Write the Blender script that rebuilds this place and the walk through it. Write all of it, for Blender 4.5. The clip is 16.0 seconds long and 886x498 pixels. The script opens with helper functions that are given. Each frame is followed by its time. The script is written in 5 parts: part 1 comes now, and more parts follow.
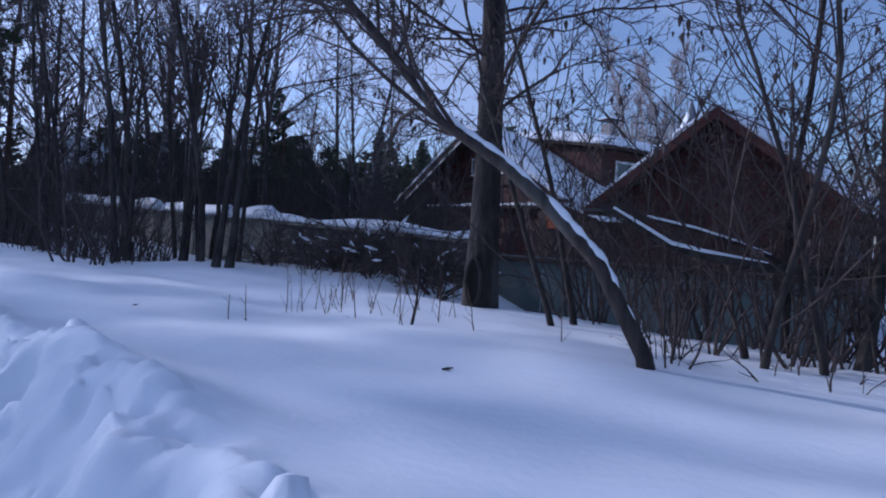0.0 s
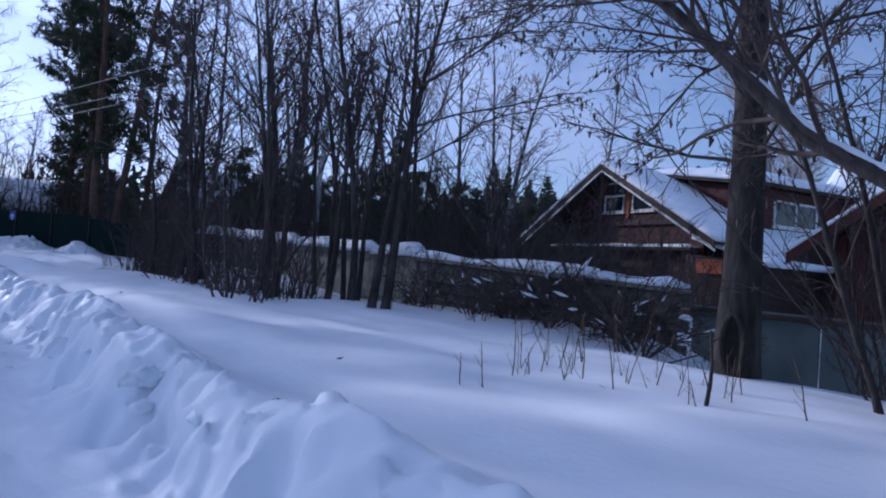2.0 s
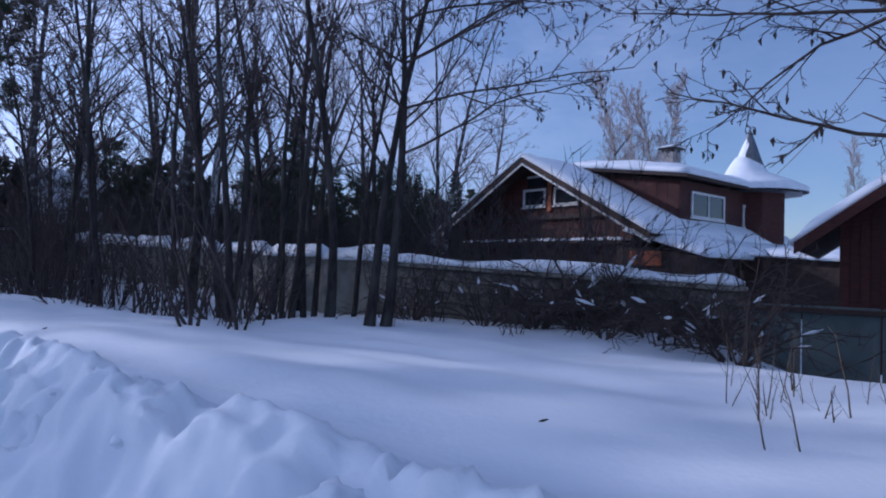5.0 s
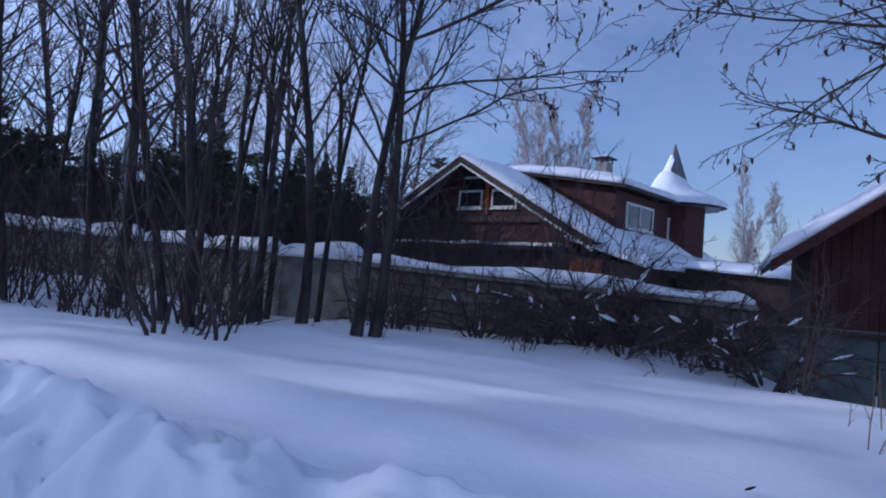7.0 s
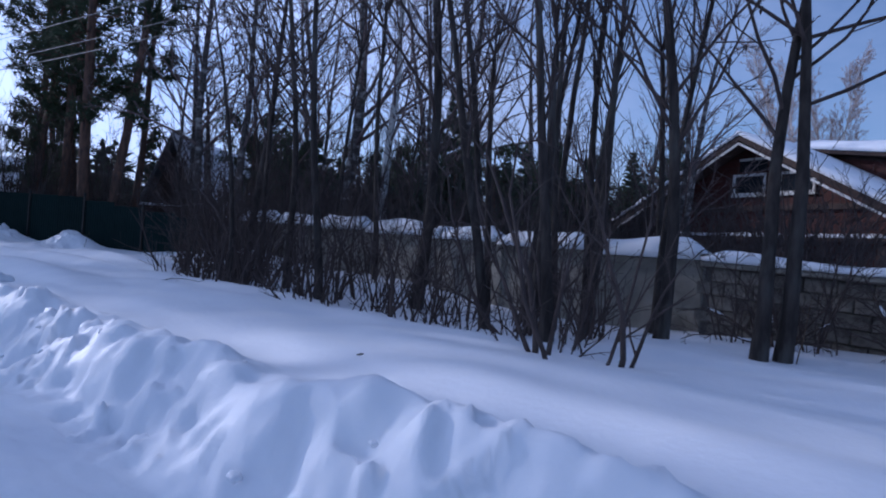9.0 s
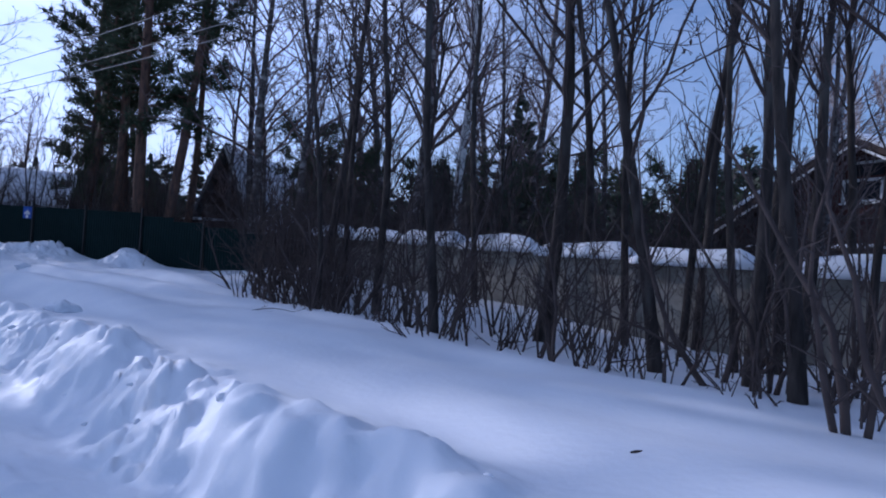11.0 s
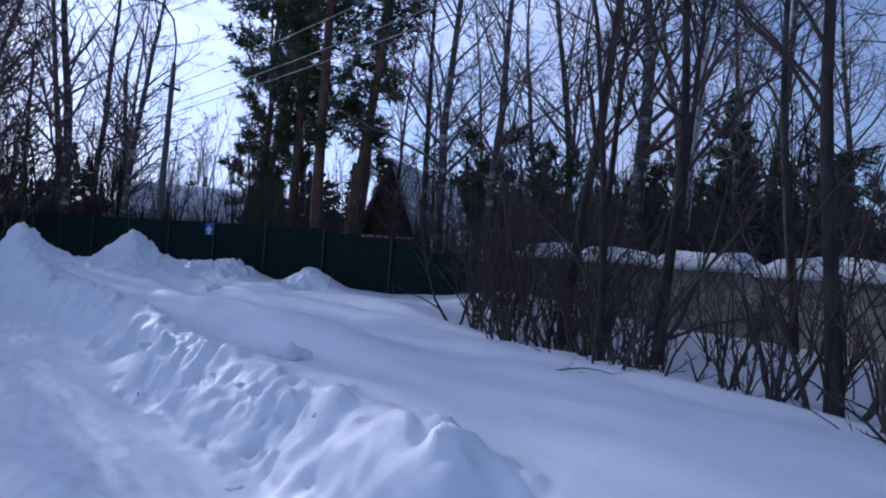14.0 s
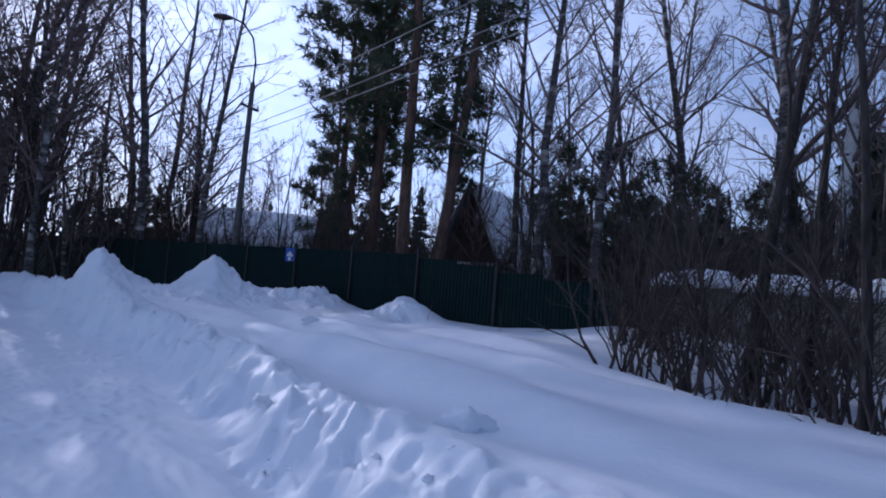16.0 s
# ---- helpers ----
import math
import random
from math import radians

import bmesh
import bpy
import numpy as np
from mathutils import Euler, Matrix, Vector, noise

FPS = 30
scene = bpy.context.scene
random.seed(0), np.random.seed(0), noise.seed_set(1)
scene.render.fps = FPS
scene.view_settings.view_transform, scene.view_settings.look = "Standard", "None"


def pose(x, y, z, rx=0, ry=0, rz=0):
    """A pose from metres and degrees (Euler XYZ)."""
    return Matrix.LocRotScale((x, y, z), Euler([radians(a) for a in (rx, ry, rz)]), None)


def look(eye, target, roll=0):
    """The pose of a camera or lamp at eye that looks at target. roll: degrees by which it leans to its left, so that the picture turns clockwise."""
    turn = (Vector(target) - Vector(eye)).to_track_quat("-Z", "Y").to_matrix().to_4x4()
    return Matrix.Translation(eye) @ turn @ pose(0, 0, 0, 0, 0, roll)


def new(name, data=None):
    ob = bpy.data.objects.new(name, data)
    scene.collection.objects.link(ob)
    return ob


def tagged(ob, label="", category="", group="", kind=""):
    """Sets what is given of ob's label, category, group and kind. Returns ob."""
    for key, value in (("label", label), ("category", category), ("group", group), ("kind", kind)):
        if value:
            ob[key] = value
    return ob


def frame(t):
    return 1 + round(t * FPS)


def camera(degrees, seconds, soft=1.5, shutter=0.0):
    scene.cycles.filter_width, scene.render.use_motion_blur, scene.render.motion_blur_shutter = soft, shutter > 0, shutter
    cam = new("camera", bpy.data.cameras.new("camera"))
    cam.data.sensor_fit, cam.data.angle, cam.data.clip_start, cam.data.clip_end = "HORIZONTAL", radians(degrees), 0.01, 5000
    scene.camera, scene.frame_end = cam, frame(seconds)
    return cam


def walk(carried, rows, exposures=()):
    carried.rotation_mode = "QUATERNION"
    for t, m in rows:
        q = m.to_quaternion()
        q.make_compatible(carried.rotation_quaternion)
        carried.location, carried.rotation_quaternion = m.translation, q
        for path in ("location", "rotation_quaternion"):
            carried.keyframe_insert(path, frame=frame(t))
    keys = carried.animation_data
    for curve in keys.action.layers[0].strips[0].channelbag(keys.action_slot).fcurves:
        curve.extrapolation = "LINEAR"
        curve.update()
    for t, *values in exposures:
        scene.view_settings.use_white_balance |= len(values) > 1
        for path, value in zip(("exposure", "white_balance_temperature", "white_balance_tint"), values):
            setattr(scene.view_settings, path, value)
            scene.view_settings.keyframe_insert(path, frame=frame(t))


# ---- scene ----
cam = camera(70.1, 16.0, 2.0)
EXPOSURE, TINT = -0.55, 22.5
PATH = [
    (0, (-0.029, 0.068, 1.559), (-0.044, 2.067, 1.502), 2.7),
    (0.5, (-0.46, 0.421, 1.542), (-0.599, 2.416, 1.529), 4.2),
    (1, (-0.83, 0.714, 1.509), (-1.007, 2.706, 1.507), 3.6),
    (1.5, (-1.206, 1.045, 1.515), (-1.521, 3.021, 1.515), 2.5),
    (2, (-1.634, 1.271, 1.541), (-1.944, 3.246, 1.586), 4.2),
    (2.5, (-2.057, 1.568, 1.523), (-2.424, 3.533, 1.565), 2.8),
    (3, (-2.572, 1.762, 1.54), (-3.004, 3.713, 1.624), 4.5),
    (3.5, (-3.055, 1.958, 1.495), (-3.478, 3.912, 1.556), 3.8),
    (4, (-3.542, 2.143, 1.519), (-3.938, 4.102, 1.585), 3.7),
    (4.5, (-3.959, 2.531, 1.516), (-3.993, 4.529, 1.591), 4.1),
    (5, (-4.347, 2.962, 1.533), (-4.205, 4.956, 1.595), 1.8),
    (5.2, (-4.524, 3.091, 1.512), (-4.333, 5.08, 1.599), 2.7),
    (7.3, (-5.966, 4.491, 1.576), (-5.491, 6.433, 1.644), 4.0),
    (7.5, (-6.151, 4.737, 1.547), (-5.828, 6.71, 1.6), 3.8),
    (8, (-6.701, 5.238, 1.544), (-6.539, 7.231, 1.567), 5.9),
    (8.5, (-7.166, 5.724, 1.474), (-7.142, 7.724, 1.478), 4.5),
    (8.7, (-7.364, 5.867, 1.496), (-7.49, 7.863, 1.497), 4.0),
    (10.8, (-9.046, 7.426, 1.557), (-9.242, 9.416, 1.595), 4.1),
    (11, (-9.242, 7.621, 1.579), (-9.492, 9.605, 1.614), 3.6),
    (11.5, (-9.761, 8.025, 1.596), (-10.087, 9.997, 1.651), 3.9),
    (12, (-10.173, 8.427, 1.566), (-10.518, 10.395, 1.653), 2.7),
    (12.5, (-10.647, 8.937, 1.534), (-11.107, 10.882, 1.608), 3.3),
    (13, (-11.098, 9.239, 1.538), (-11.609, 11.173, 1.584), 4.3),
    (13.5, (-11.551, 9.598, 1.561), (-12.186, 11.493, 1.622), 3.5),
    (14, (-11.999, 9.91, 1.59), (-12.639, 11.804, 1.652), 4.4),
    (14.5, (-12.479, 10.302, 1.572), (-13.14, 12.187, 1.675), 3.5),
    (15, (-12.969, 10.594, 1.591), (-13.696, 12.453, 1.706), 4.1),
    (15.5, (-13.401, 10.846, 1.562), (-14.1, 12.717, 1.665), 3.8),
    (16, (-13.889, 11.106, 1.566), (-14.683, 12.937, 1.698), 4.6),
]
walk(cam, [(t, look(eye, target, roll)) for t, eye, target, roll in PATH], [(0.0, EXPOSURE, 5130, TINT), (5.0, EXPOSURE, 5170, TINT), (8.5, EXPOSURE + 0.02, 5170, TINT), (11.0, EXPOSURE + 0.10, 5180, TINT), (16.0, EXPOSURE + 0.12, 5360, TINT)])

# ---- world, sun ----
world = bpy.data.worlds.new("sky")
scene.world = world
world.use_nodes = True
wn = world.node_tree
SUN_AZ, SUN_EL = radians(-63.0), radians(22.0)
sky = wn.nodes.new("ShaderNodeTexSky")
sky.sky_type = 'NISHITA'
sky.sun_disc = False
sky.sun_elevation = SUN_EL
sky.sun_rotation = SUN_AZ
sky.air_density, sky.dust_density, sky.ozone_density = 1.0, 0.45, 2.5
# a thin veil of high cloud over the whole sky
sky_co = wn.nodes.new("ShaderNodeTexCoord")
sky_map = wn.nodes.new("ShaderNodeMapping")
sky_map.inputs["Scale"].default_value = (1.0, 1.0, 2.2)
veil = wn.nodes.new("ShaderNodeTexNoise")
veil.inputs["Scale"].default_value, veil.inputs["Detail"].default_value, veil.inputs["Roughness"].default_value = 3.2, 7.0, 0.62
veil_ramp = wn.nodes.new("ShaderNodeMapRange")
veil_ramp.inputs[1].default_value, veil_ramp.inputs[2].default_value, veil_ramp.inputs[3].default_value, veil_ramp.inputs[4].default_value = 0.38, 0.58, 0.30, 1.0
sky_mix = wn.nodes.new("ShaderNodeMix")
sky_mix.data_type = 'RGBA'
wn.links.new(sky_co.outputs["Generated"], sky_map.inputs[0])
wn.links.new(sky_map.outputs[0], veil.inputs["Vector"])
wn.links.new(veil.outputs[0], veil_ramp.inputs[0])
# the veil thickens towards the sun
toward = wn.nodes.new("ShaderNodeVectorMath")
toward.operation = 'DOT_PRODUCT'
toward.inputs[1].default_value = (math.sin(SUN_AZ) * math.cos(SUN_EL), math.cos(SUN_AZ) * math.cos(SUN_EL), math.sin(SUN_EL))
thick_veil = wn.nodes.new("ShaderNodeMapRange")
thick_veil.inputs[1].default_value, thick_veil.inputs[2].default_value, thick_veil.inputs[3].default_value, thick_veil.inputs[4].default_value = 0.05, 0.55, 0.22, 0.80
glow = wn.nodes.new("ShaderNodeMapRange")
glow.inputs[1].default_value, glow.inputs[2].default_value, glow.inputs[3].default_value, glow.inputs[4].default_value = 0.55, 0.97, 1.0, 2.3
cloud = wn.nodes.new("ShaderNodeVectorMath")
cloud.operation = 'SCALE'
cloud.inputs[0].default_value = (4.35, 4.95, 6.15)
wn.links.new(toward.outputs["Value"], glow.inputs[0])
wn.links.new(glow.outputs[0], cloud.inputs["Scale"])
wn.links.new(cloud.outputs[0], sky_mix.inputs[7])
veil_share = wn.nodes.new("ShaderNodeMath")
veil_share.operation = 'MULTIPLY'
wn.links.new(sky_co.outputs["Generated"], toward.inputs[0])
wn.links.new(toward.outputs["Value"], thick_veil.inputs[0])
wn.links.new(veil_ramp.outputs[0], veil_share.inputs[0])
wn.links.new(thick_veil.outputs[0], veil_share.inputs[1])
wn.links.new(veil_share.outputs[0], sky_mix.inputs[0])
wn.links.new(sky.outputs[0], sky_mix.inputs[6])
wn.links.new(sky_mix.outputs[2], wn.nodes["Background"].inputs[0])
wn.nodes["Background"].inputs[1].default_value = 0.15
sun_data = bpy.data.lights.new("sun", 'SUN')
sun_data.energy, sun_data.angle, sun_data.color = 3.7, radians(0.6), (1.0, 0.93, 0.84)
sun = new("sun", sun_data)
sun.matrix_world = look((0, 0, 60), Vector((0, 0, 60)) - Vector((math.sin(SUN_AZ) * math.cos(SUN_EL), math.cos(SUN_AZ) * math.cos(SUN_EL), math.sin(SUN_EL))))

# ---- materials ----


def material(name, base, rough=0.7, metal=0.0, second=None, scale=6.0, detail=5.0, bump=0.2, bump_scale=40.0, stretch=(1, 1, 1), low=0.35, high=0.65, third=None, third_scale=1.2, spec=0.3, island=0.0):
    m = bpy.data.materials.new(name)
    m.use_nodes = True
    t = m.node_tree
    b = t.nodes["Principled BSDF"]
    b.inputs["Roughness"].default_value = rough
    b.inputs["Metallic"].default_value = metal
    b.inputs["Specular IOR Level"].default_value = spec
    co = t.nodes.new("ShaderNodeTexCoord")
    mp = t.nodes.new("ShaderNodeMapping")
    mp.inputs["Scale"].default_value = stretch
    t.links.new(co.outputs["Object"], mp.inputs[0])

    def noisy(sc, det):
        n = t.nodes.new("ShaderNodeTexNoise")
        n.inputs["Scale"].default_value = sc
        n.inputs["Detail"].default_value = det
        t.links.new(mp.outputs[0], n.inputs["Vector"])
        return n

    n1 = noisy(scale, detail)
    rp = t.nodes.new("ShaderNodeValToRGB")
    rp.color_ramp.elements[0].position, rp.color_ramp.elements[1].position = low, high
    rp.color_ramp.elements[0].color = (*base, 1)
    rp.color_ramp.elements[1].color = (*(second or [c * 0.7 for c in base]), 1)
    t.links.new(n1.outputs[0], rp.inputs[0])
    out = rp.outputs[0]
    if third:
        n2 = noisy(third_scale, 4.0)
        r2 = t.nodes.new("ShaderNodeValToRGB")
        r2.color_ramp.elements[0].position, r2.color_ramp.elements[1].position = 0.52, 0.66
        mx = t.nodes.new("ShaderNodeMix")
        mx.data_type = 'RGBA'
        t.links.new(n2.outputs[0], r2.inputs[0])
        t.links.new(r2.outputs[0], mx.inputs[0])
        t.links.new(out, mx.inputs[6])
        mx.inputs[7].default_value = (*third, 1)
        out = mx.outputs[2]
    if island:
        oi = t.nodes.new("ShaderNodeObjectInfo")
        hs = t.nodes.new("ShaderNodeHueSaturation")
        ma = t.nodes.new("ShaderNodeMapRange")
        ma.inputs[3].default_value, ma.inputs[4].default_value = 1 - island, 1 + island
        t.links.new(oi.outputs["Random"], ma.inputs[0])
        t.links.new(ma.outputs[0], hs.inputs["Value"])
        t.links.new(out, hs.inputs["Color"])
        out = hs.outputs[0]
    t.links.new(out, b.inputs["Base Color"])
    if bump:
        n3 = noisy(bump_scale, 6.0)
        bp = t.nodes.new("ShaderNodeBump")
        bp.inputs["Strength"].default_value = bump
        bp.inputs["Distance"].default_value = 0.02
        t.links.new(n3.outputs[0], bp.inputs["Height"])
        t.links.new(bp.outputs[0], b.inputs["Normal"])
    return m


SNOW = material("snow", (0.87, 0.88, 0.90), 0.55, second=(0.80, 0.82, 0.86), scale=1.3, bump=0.22, bump_scale=16.0, spec=0.25)
SNOW_CAP = material("snow_cap", (0.88, 0.89, 0.91), 0.6, second=(0.80, 0.82, 0.86), scale=3.0, bump=0.3, bump_scale=12.0, spec=0.2)
BARK = material("bark", (0.024, 0.020, 0.018), 0.9, second=(0.056, 0.046, 0.040), scale=14, stretch=(1, 1, 0.25), bump=0.8, bump_scale=30, third=(0.085, 0.080, 0.072), third_scale=3.0)
BIRCH = material("birch_bark", (0.11, 0.10, 0.094), 0.8, second=(0.045, 0.037, 0.034), scale=9, stretch=(1, 1, 2.2), bump=0.4, low=0.42, high=0.58, third=(0.34, 0.32, 0.30), third_scale=2.0)
PALE_BIRCH = material("pale_birch_bark", (0.62, 0.60, 0.57), 0.8, second=(0.30, 0.27, 0.25), scale=7, stretch=(1, 1, 2.0), bump=0.3, low=0.5, high=0.7)
TWIG = material("twig_bark", (0.048, 0.036, 0.033), 0.85, second=(0.085, 0.064, 0.057), scale=5, bump=0.0)
BIRCH_TWIG = material("birch_twig_bark", (0.13, 0.092, 0.088), 0.85, second=(0.20, 0.15, 0.14), scale=5, bump=0.0)
FROST_TWIG = material("frosted_twig_bark", (0.42, 0.36, 0.34), 0.8, second=(0.3, 0.22, 0.2), scale=2, bump=0.0)
PINE_BARK = material("pine_bark", (0.065, 0.045, 0.037), 0.9, second=(0.15, 0.085, 0.058), scale=10, stretch=(1, 1, 0.3), bump=0.9, bump_scale=25)
NEEDLE = material("conifer_needles", (0.040, 0.055, 0.040), 0.75, second=(0.065, 0.085, 0.055), scale=3, bump=0.0)
PINE_NEEDLE = material("pine_needles", (0.035, 0.055, 0.03), 0.75, second=(0.06, 0.08, 0.04), scale=3, bump=0.0)
STALK = material("dry_stalk", (0.10, 0.07, 0.045), 0.9, second=(0.17, 0.12, 0.08), scale=8, bump=0.0)
RED_WOOD = material("red_stained_boards", (0.090, 0.028, 0.022), 0.75, second=(0.052, 0.019, 0.016), scale=5, stretch=(1, 1, 6), bump=0.4, island=0.14)
DARK_WOOD = material("dark_stained_wood", (0.040, 0.026, 0.022), 0.75, second=(0.065, 0.040, 0.032), scale=6, bump=0.3)
WHITE_PAINT = material("white_paint", (0.74, 0.73, 0.70), 0.55, second=(0.62, 0.60, 0.57), scale=6, bump=0.1)
GREEN_METAL = material("green_sheet_metal", (0.005, 0.017, 0.016), 0.65, second=(0.008, 0.022, 0.021), scale=2, bump=0.05, spec=0.15, island=0.12)
CONCRETE = material("weathered_concrete", (0.34, 0.315, 0.265), 0.9, second=(0.22, 0.20, 0.17), scale=3, bump=0.6, bump_scale=30, third=(0.14, 0.13, 0.11), third_scale=1.4, island=0.14)
BLOCK = material("concrete_block", (0.19, 0.168, 0.14), 0.92, second=(0.10, 0.09, 0.076), scale=9, bump=0.7, bump_scale=35, island=0.2)
MORTAR = material("mortar", (0.12, 0.11, 0.10), 0.95, scale=20, bump=0.5)
GREY_GREEN = material("grey_green_sheet", (0.13, 0.155, 0.145), 0.6, second=(0.09, 0.11, 0.105), scale=2, bump=0.1, island=0.12)
BRICK = material("chimney_brick", (0.36, 0.33, 0.31), 0.9, second=(0.26, 0.23, 0.21), scale=8, bump=0.5)
IRON = material("dark_iron", (0.03, 0.03, 0.032), 0.5, metal=0.6, second=(0.05, 0.045, 0.04), scale=12, bump=0.1)
POLE = material("dark_pole_concrete", (0.13, 0.125, 0.12), 0.9, second=(0.08, 0.076, 0.072), scale=8, bump=0.4)
CABLE = material("cable_sheath", (0.30, 0.29, 0.28), 0.5, bump=0.0)
TIN = material("grey_tin_roof", (0.16, 0.17, 0.19), 0.45, metal=0.3, second=(0.11, 0.12, 0.13), scale=4, bump=0.1)
BLUE_SIGN = material("blue_enamel", (0.03, 0.10, 0.42), 0.4, second=(0.025, 0.08, 0.34), scale=6, bump=0.0)
ORANGE_WOOD = material("orange_boards", (0.42, 0.12, 0.05), 0.75, second=(0.30, 0.09, 0.04), scale=5, stretch=(1, 1, 5), bump=0.3)
# the shade inside the trunk's shallow hollow, put into a near-black colour
HOLLOW = material("rotten_wood", (0.012, 0.010, 0.009), 0.95, second=(0.02, 0.016, 0.013), scale=9, bump=0.4)
GLASS = bpy.data.materials.new("window_glass")
GLASS.use_nodes = True
gb = GLASS.node_tree.nodes["Principled BSDF"]
gb.inputs["Base Color"].default_value = (0.02, 0.024, 0.03, 1)
gb.inputs["Roughness"].default_value = 0.06
gb.inputs["Specular IOR Level"].default_value = 0.6

# ---- building helpers ----
DIR_S, DIR_D = Vector((-0.7804, 0.6253, 0)), Vector((0.6253, 0.7804, 0))
ROAD_TURN = math.degrees(math.atan2(DIR_S.y, DIR_S.x))


def at(s, d, z=0.0):
    """A place from metres along the road and metres to its right."""
    v = DIR_S * s + DIR_D * d
    return Vector((v.x, v.y, z))


def mesh_of(name, verts, faces, mat, smooth=False):
    me = bpy.data.meshes.new(name)
    me.from_pydata([tuple(v) for v in verts], [], faces)
    me.materials.append(mat)
    if smooth:
        me.polygons.foreach_set("use_smooth", [True] * len(me.polygons))
    me.update()
    return me


def thing(name, m, label, category, group="", kind=""):
    ob = new(name)
    ob.empty_display_size = 0.2
    ob.matrix_world = m
    return tagged(ob, label, category, group, kind)


def part(name, data, parent, m=None, label=""):
    """One mesh as a part of a thing, in the thing's own axes."""
    ob = new(name, data)
    ob.parent = parent
    if m is not None:
        ob.matrix_basis = m
    if label:
        ob["label"] = label
    return ob


def box_data(name, size, mat, bevel=0.0, centre=(0, 0, 0)):
    bm = bmesh.new()
    bmesh.ops.create_cube(bm, size=1.0)
    bmesh.ops.scale(bm, vec=size, verts=bm.verts)
    bmesh.ops.translate(bm, vec=centre, verts=bm.verts)
    if bevel:
        bmesh.ops.bevel(bm, geom=bm.edges[:], offset=bevel, segments=1, affect='EDGES', profile=0.6)
    me = bpy.data.meshes.new(name)
    bm.to_mesh(me)
    bm.free()
    me.materials.append(mat)
    return me


def prism(name, outline, y0, y1, mat):
    """An outline in x and z, drawn out along y."""
    n = len(outline)
    verts = [(x, y0, z) for x, z in outline] + [(x, y1, z) for x, z in outline]
    faces = [tuple(range(n)), tuple(range(2 * n - 1, n - 1, -1))]
    faces += [(i, i + n, (i + 1) % n + n, (i + 1) % n) for i in range(n)]
    bm = bmesh.new()
    vs = [bm.verts.new(v) for v in verts]
    for f in faces:
        bm.faces.new([vs[i] for i in f])
    bmesh.ops.recalc_face_normals(bm, faces=bm.faces[:])
    me = bpy.data.meshes.new(name)
    bm.to_mesh(me)
    bm.free()
    me.materials.append(mat)
    return me


class Tubes:
    """Gathers tapered tubes into one mesh."""

    def __init__(self):
        self.v, self.f, self.n = [], [], 0

    def add(self, pts, radii, k=5):
        pts = np.asarray(pts, float)
        radii = np.asarray(radii, float)
        tan = np.gradient(pts, axis=0)
        tan /= np.linalg.norm(tan, axis=1)[:, None] + 1e-9
        ref = np.array([0.31, 0.17, 0.93]) if abs(tan[0][2]) < 0.8 else np.array([0.95, 0.28, 0.1])
        a = np.cross(tan, ref)
        a /= np.linalg.norm(a, axis=1)[:, None] + 1e-9
        b = np.cross(tan, a)
        ang = np.arange(k) * (2 * np.pi / k)
        ring = pts[:, None, :] + radii[:, None, None] * (np.cos(ang)[None, :, None] * a[:, None, :] + np.sin(ang)[None, :, None] * b[:, None, :])
        n = len(pts)
        self.v.append(ring.reshape(-1, 3))
        i = (np.arange(n - 1)[:, None] * k + np.arange(k)[None, :])
        j = (np.arange(n - 1)[:, None] * k + (np.arange(k) + 1)[None, :] % k)
        self.f.append((np.stack([i, j, j + k, i + k], axis=2).reshape(-1, 4) + self.n))
        self.n += n * k

    def mesh(self, name, mat):
        v = np.concatenate(self.v)
        f = np.concatenate(self.f)
        me = bpy.data.meshes.new(name)
        me.from_pydata(v.tolist(), [], f.tolist())
        me.polygons.foreach_set("use_smooth", [True] * len(me.polygons))
        me.materials.append(mat)
        me.update()
        return me


def bend(rng, start, way, length, n, wobble, lift):
    """A crooked line from start, which turns a little at each step; lift pulls it up or down."""
    pts = [np.array(start, float)]
    w = np.array(way, float)
    w /= np.linalg.norm(w)
    for _ in range(n):
        w = w + rng.normal(0, wobble, 3) + np.array([0, 0, lift])
        w /= np.linalg.norm(w)
        pts.append(pts[-1] + w * length / n)
    return np.array(pts)


def side_way(rng, way, angle):
    way = way / np.linalg.norm(way)
    r = rng.normal(0, 1, 3)
    r -= way * (r @ way)
    r /= np.linalg.norm(r) + 1e-9
    return way * math.cos(angle) + r * math.sin(angle)


def sprout(rng, wood, line, radius, level, top, spread, counts, lift, ratio, thin, segs=(5, 4, 2, 2), catkin=0.0):
    """Side branches along a line, down to twigs."""
    n = counts[level]
    total = np.linalg.norm(np.diff(line, axis=0), axis=1).sum()
    for c in range(n):
        u = 0.22 + 0.78 * (c + rng.random()) / n
        x = u * (len(line) - 1)
        i = min(int(x), len(line) - 2)
        p = line[i] + (line[i + 1] - line[i]) * (x - i)
        w = side_way(rng, line[i + 1] - line[i], spread * rng.uniform(0.65, 1.25))
        ln = total * ratio * rng.uniform(0.55, 1.2) * (1.15 - 0.55 * u)
        rr = max(radius * (1.0 - 0.75 * u) * 0.6, thin)
        seg = segs[min(level, 3)]
        b = bend(rng, p, w, ln, seg, 0.13, lift)
        wood.add(b, np.linspace(rr, max(rr * 0.3, thin * 0.6), seg + 1), 4 if level == 0 else 3)
        if level + 1 < len(counts):
            sprout(rng, wood, b, rr, level + 1, top, spread, counts, lift, ratio, thin, segs, catkin)
        elif catkin and rng.random() < catkin:
            e = b[-1]
            wood.add((e, e - np.array([rng.normal(0, 0.01), rng.normal(0, 0.01), 0.03]), e - np.array([0, 0, 0.085])), (0.008, 0.022, 0.006), 5)


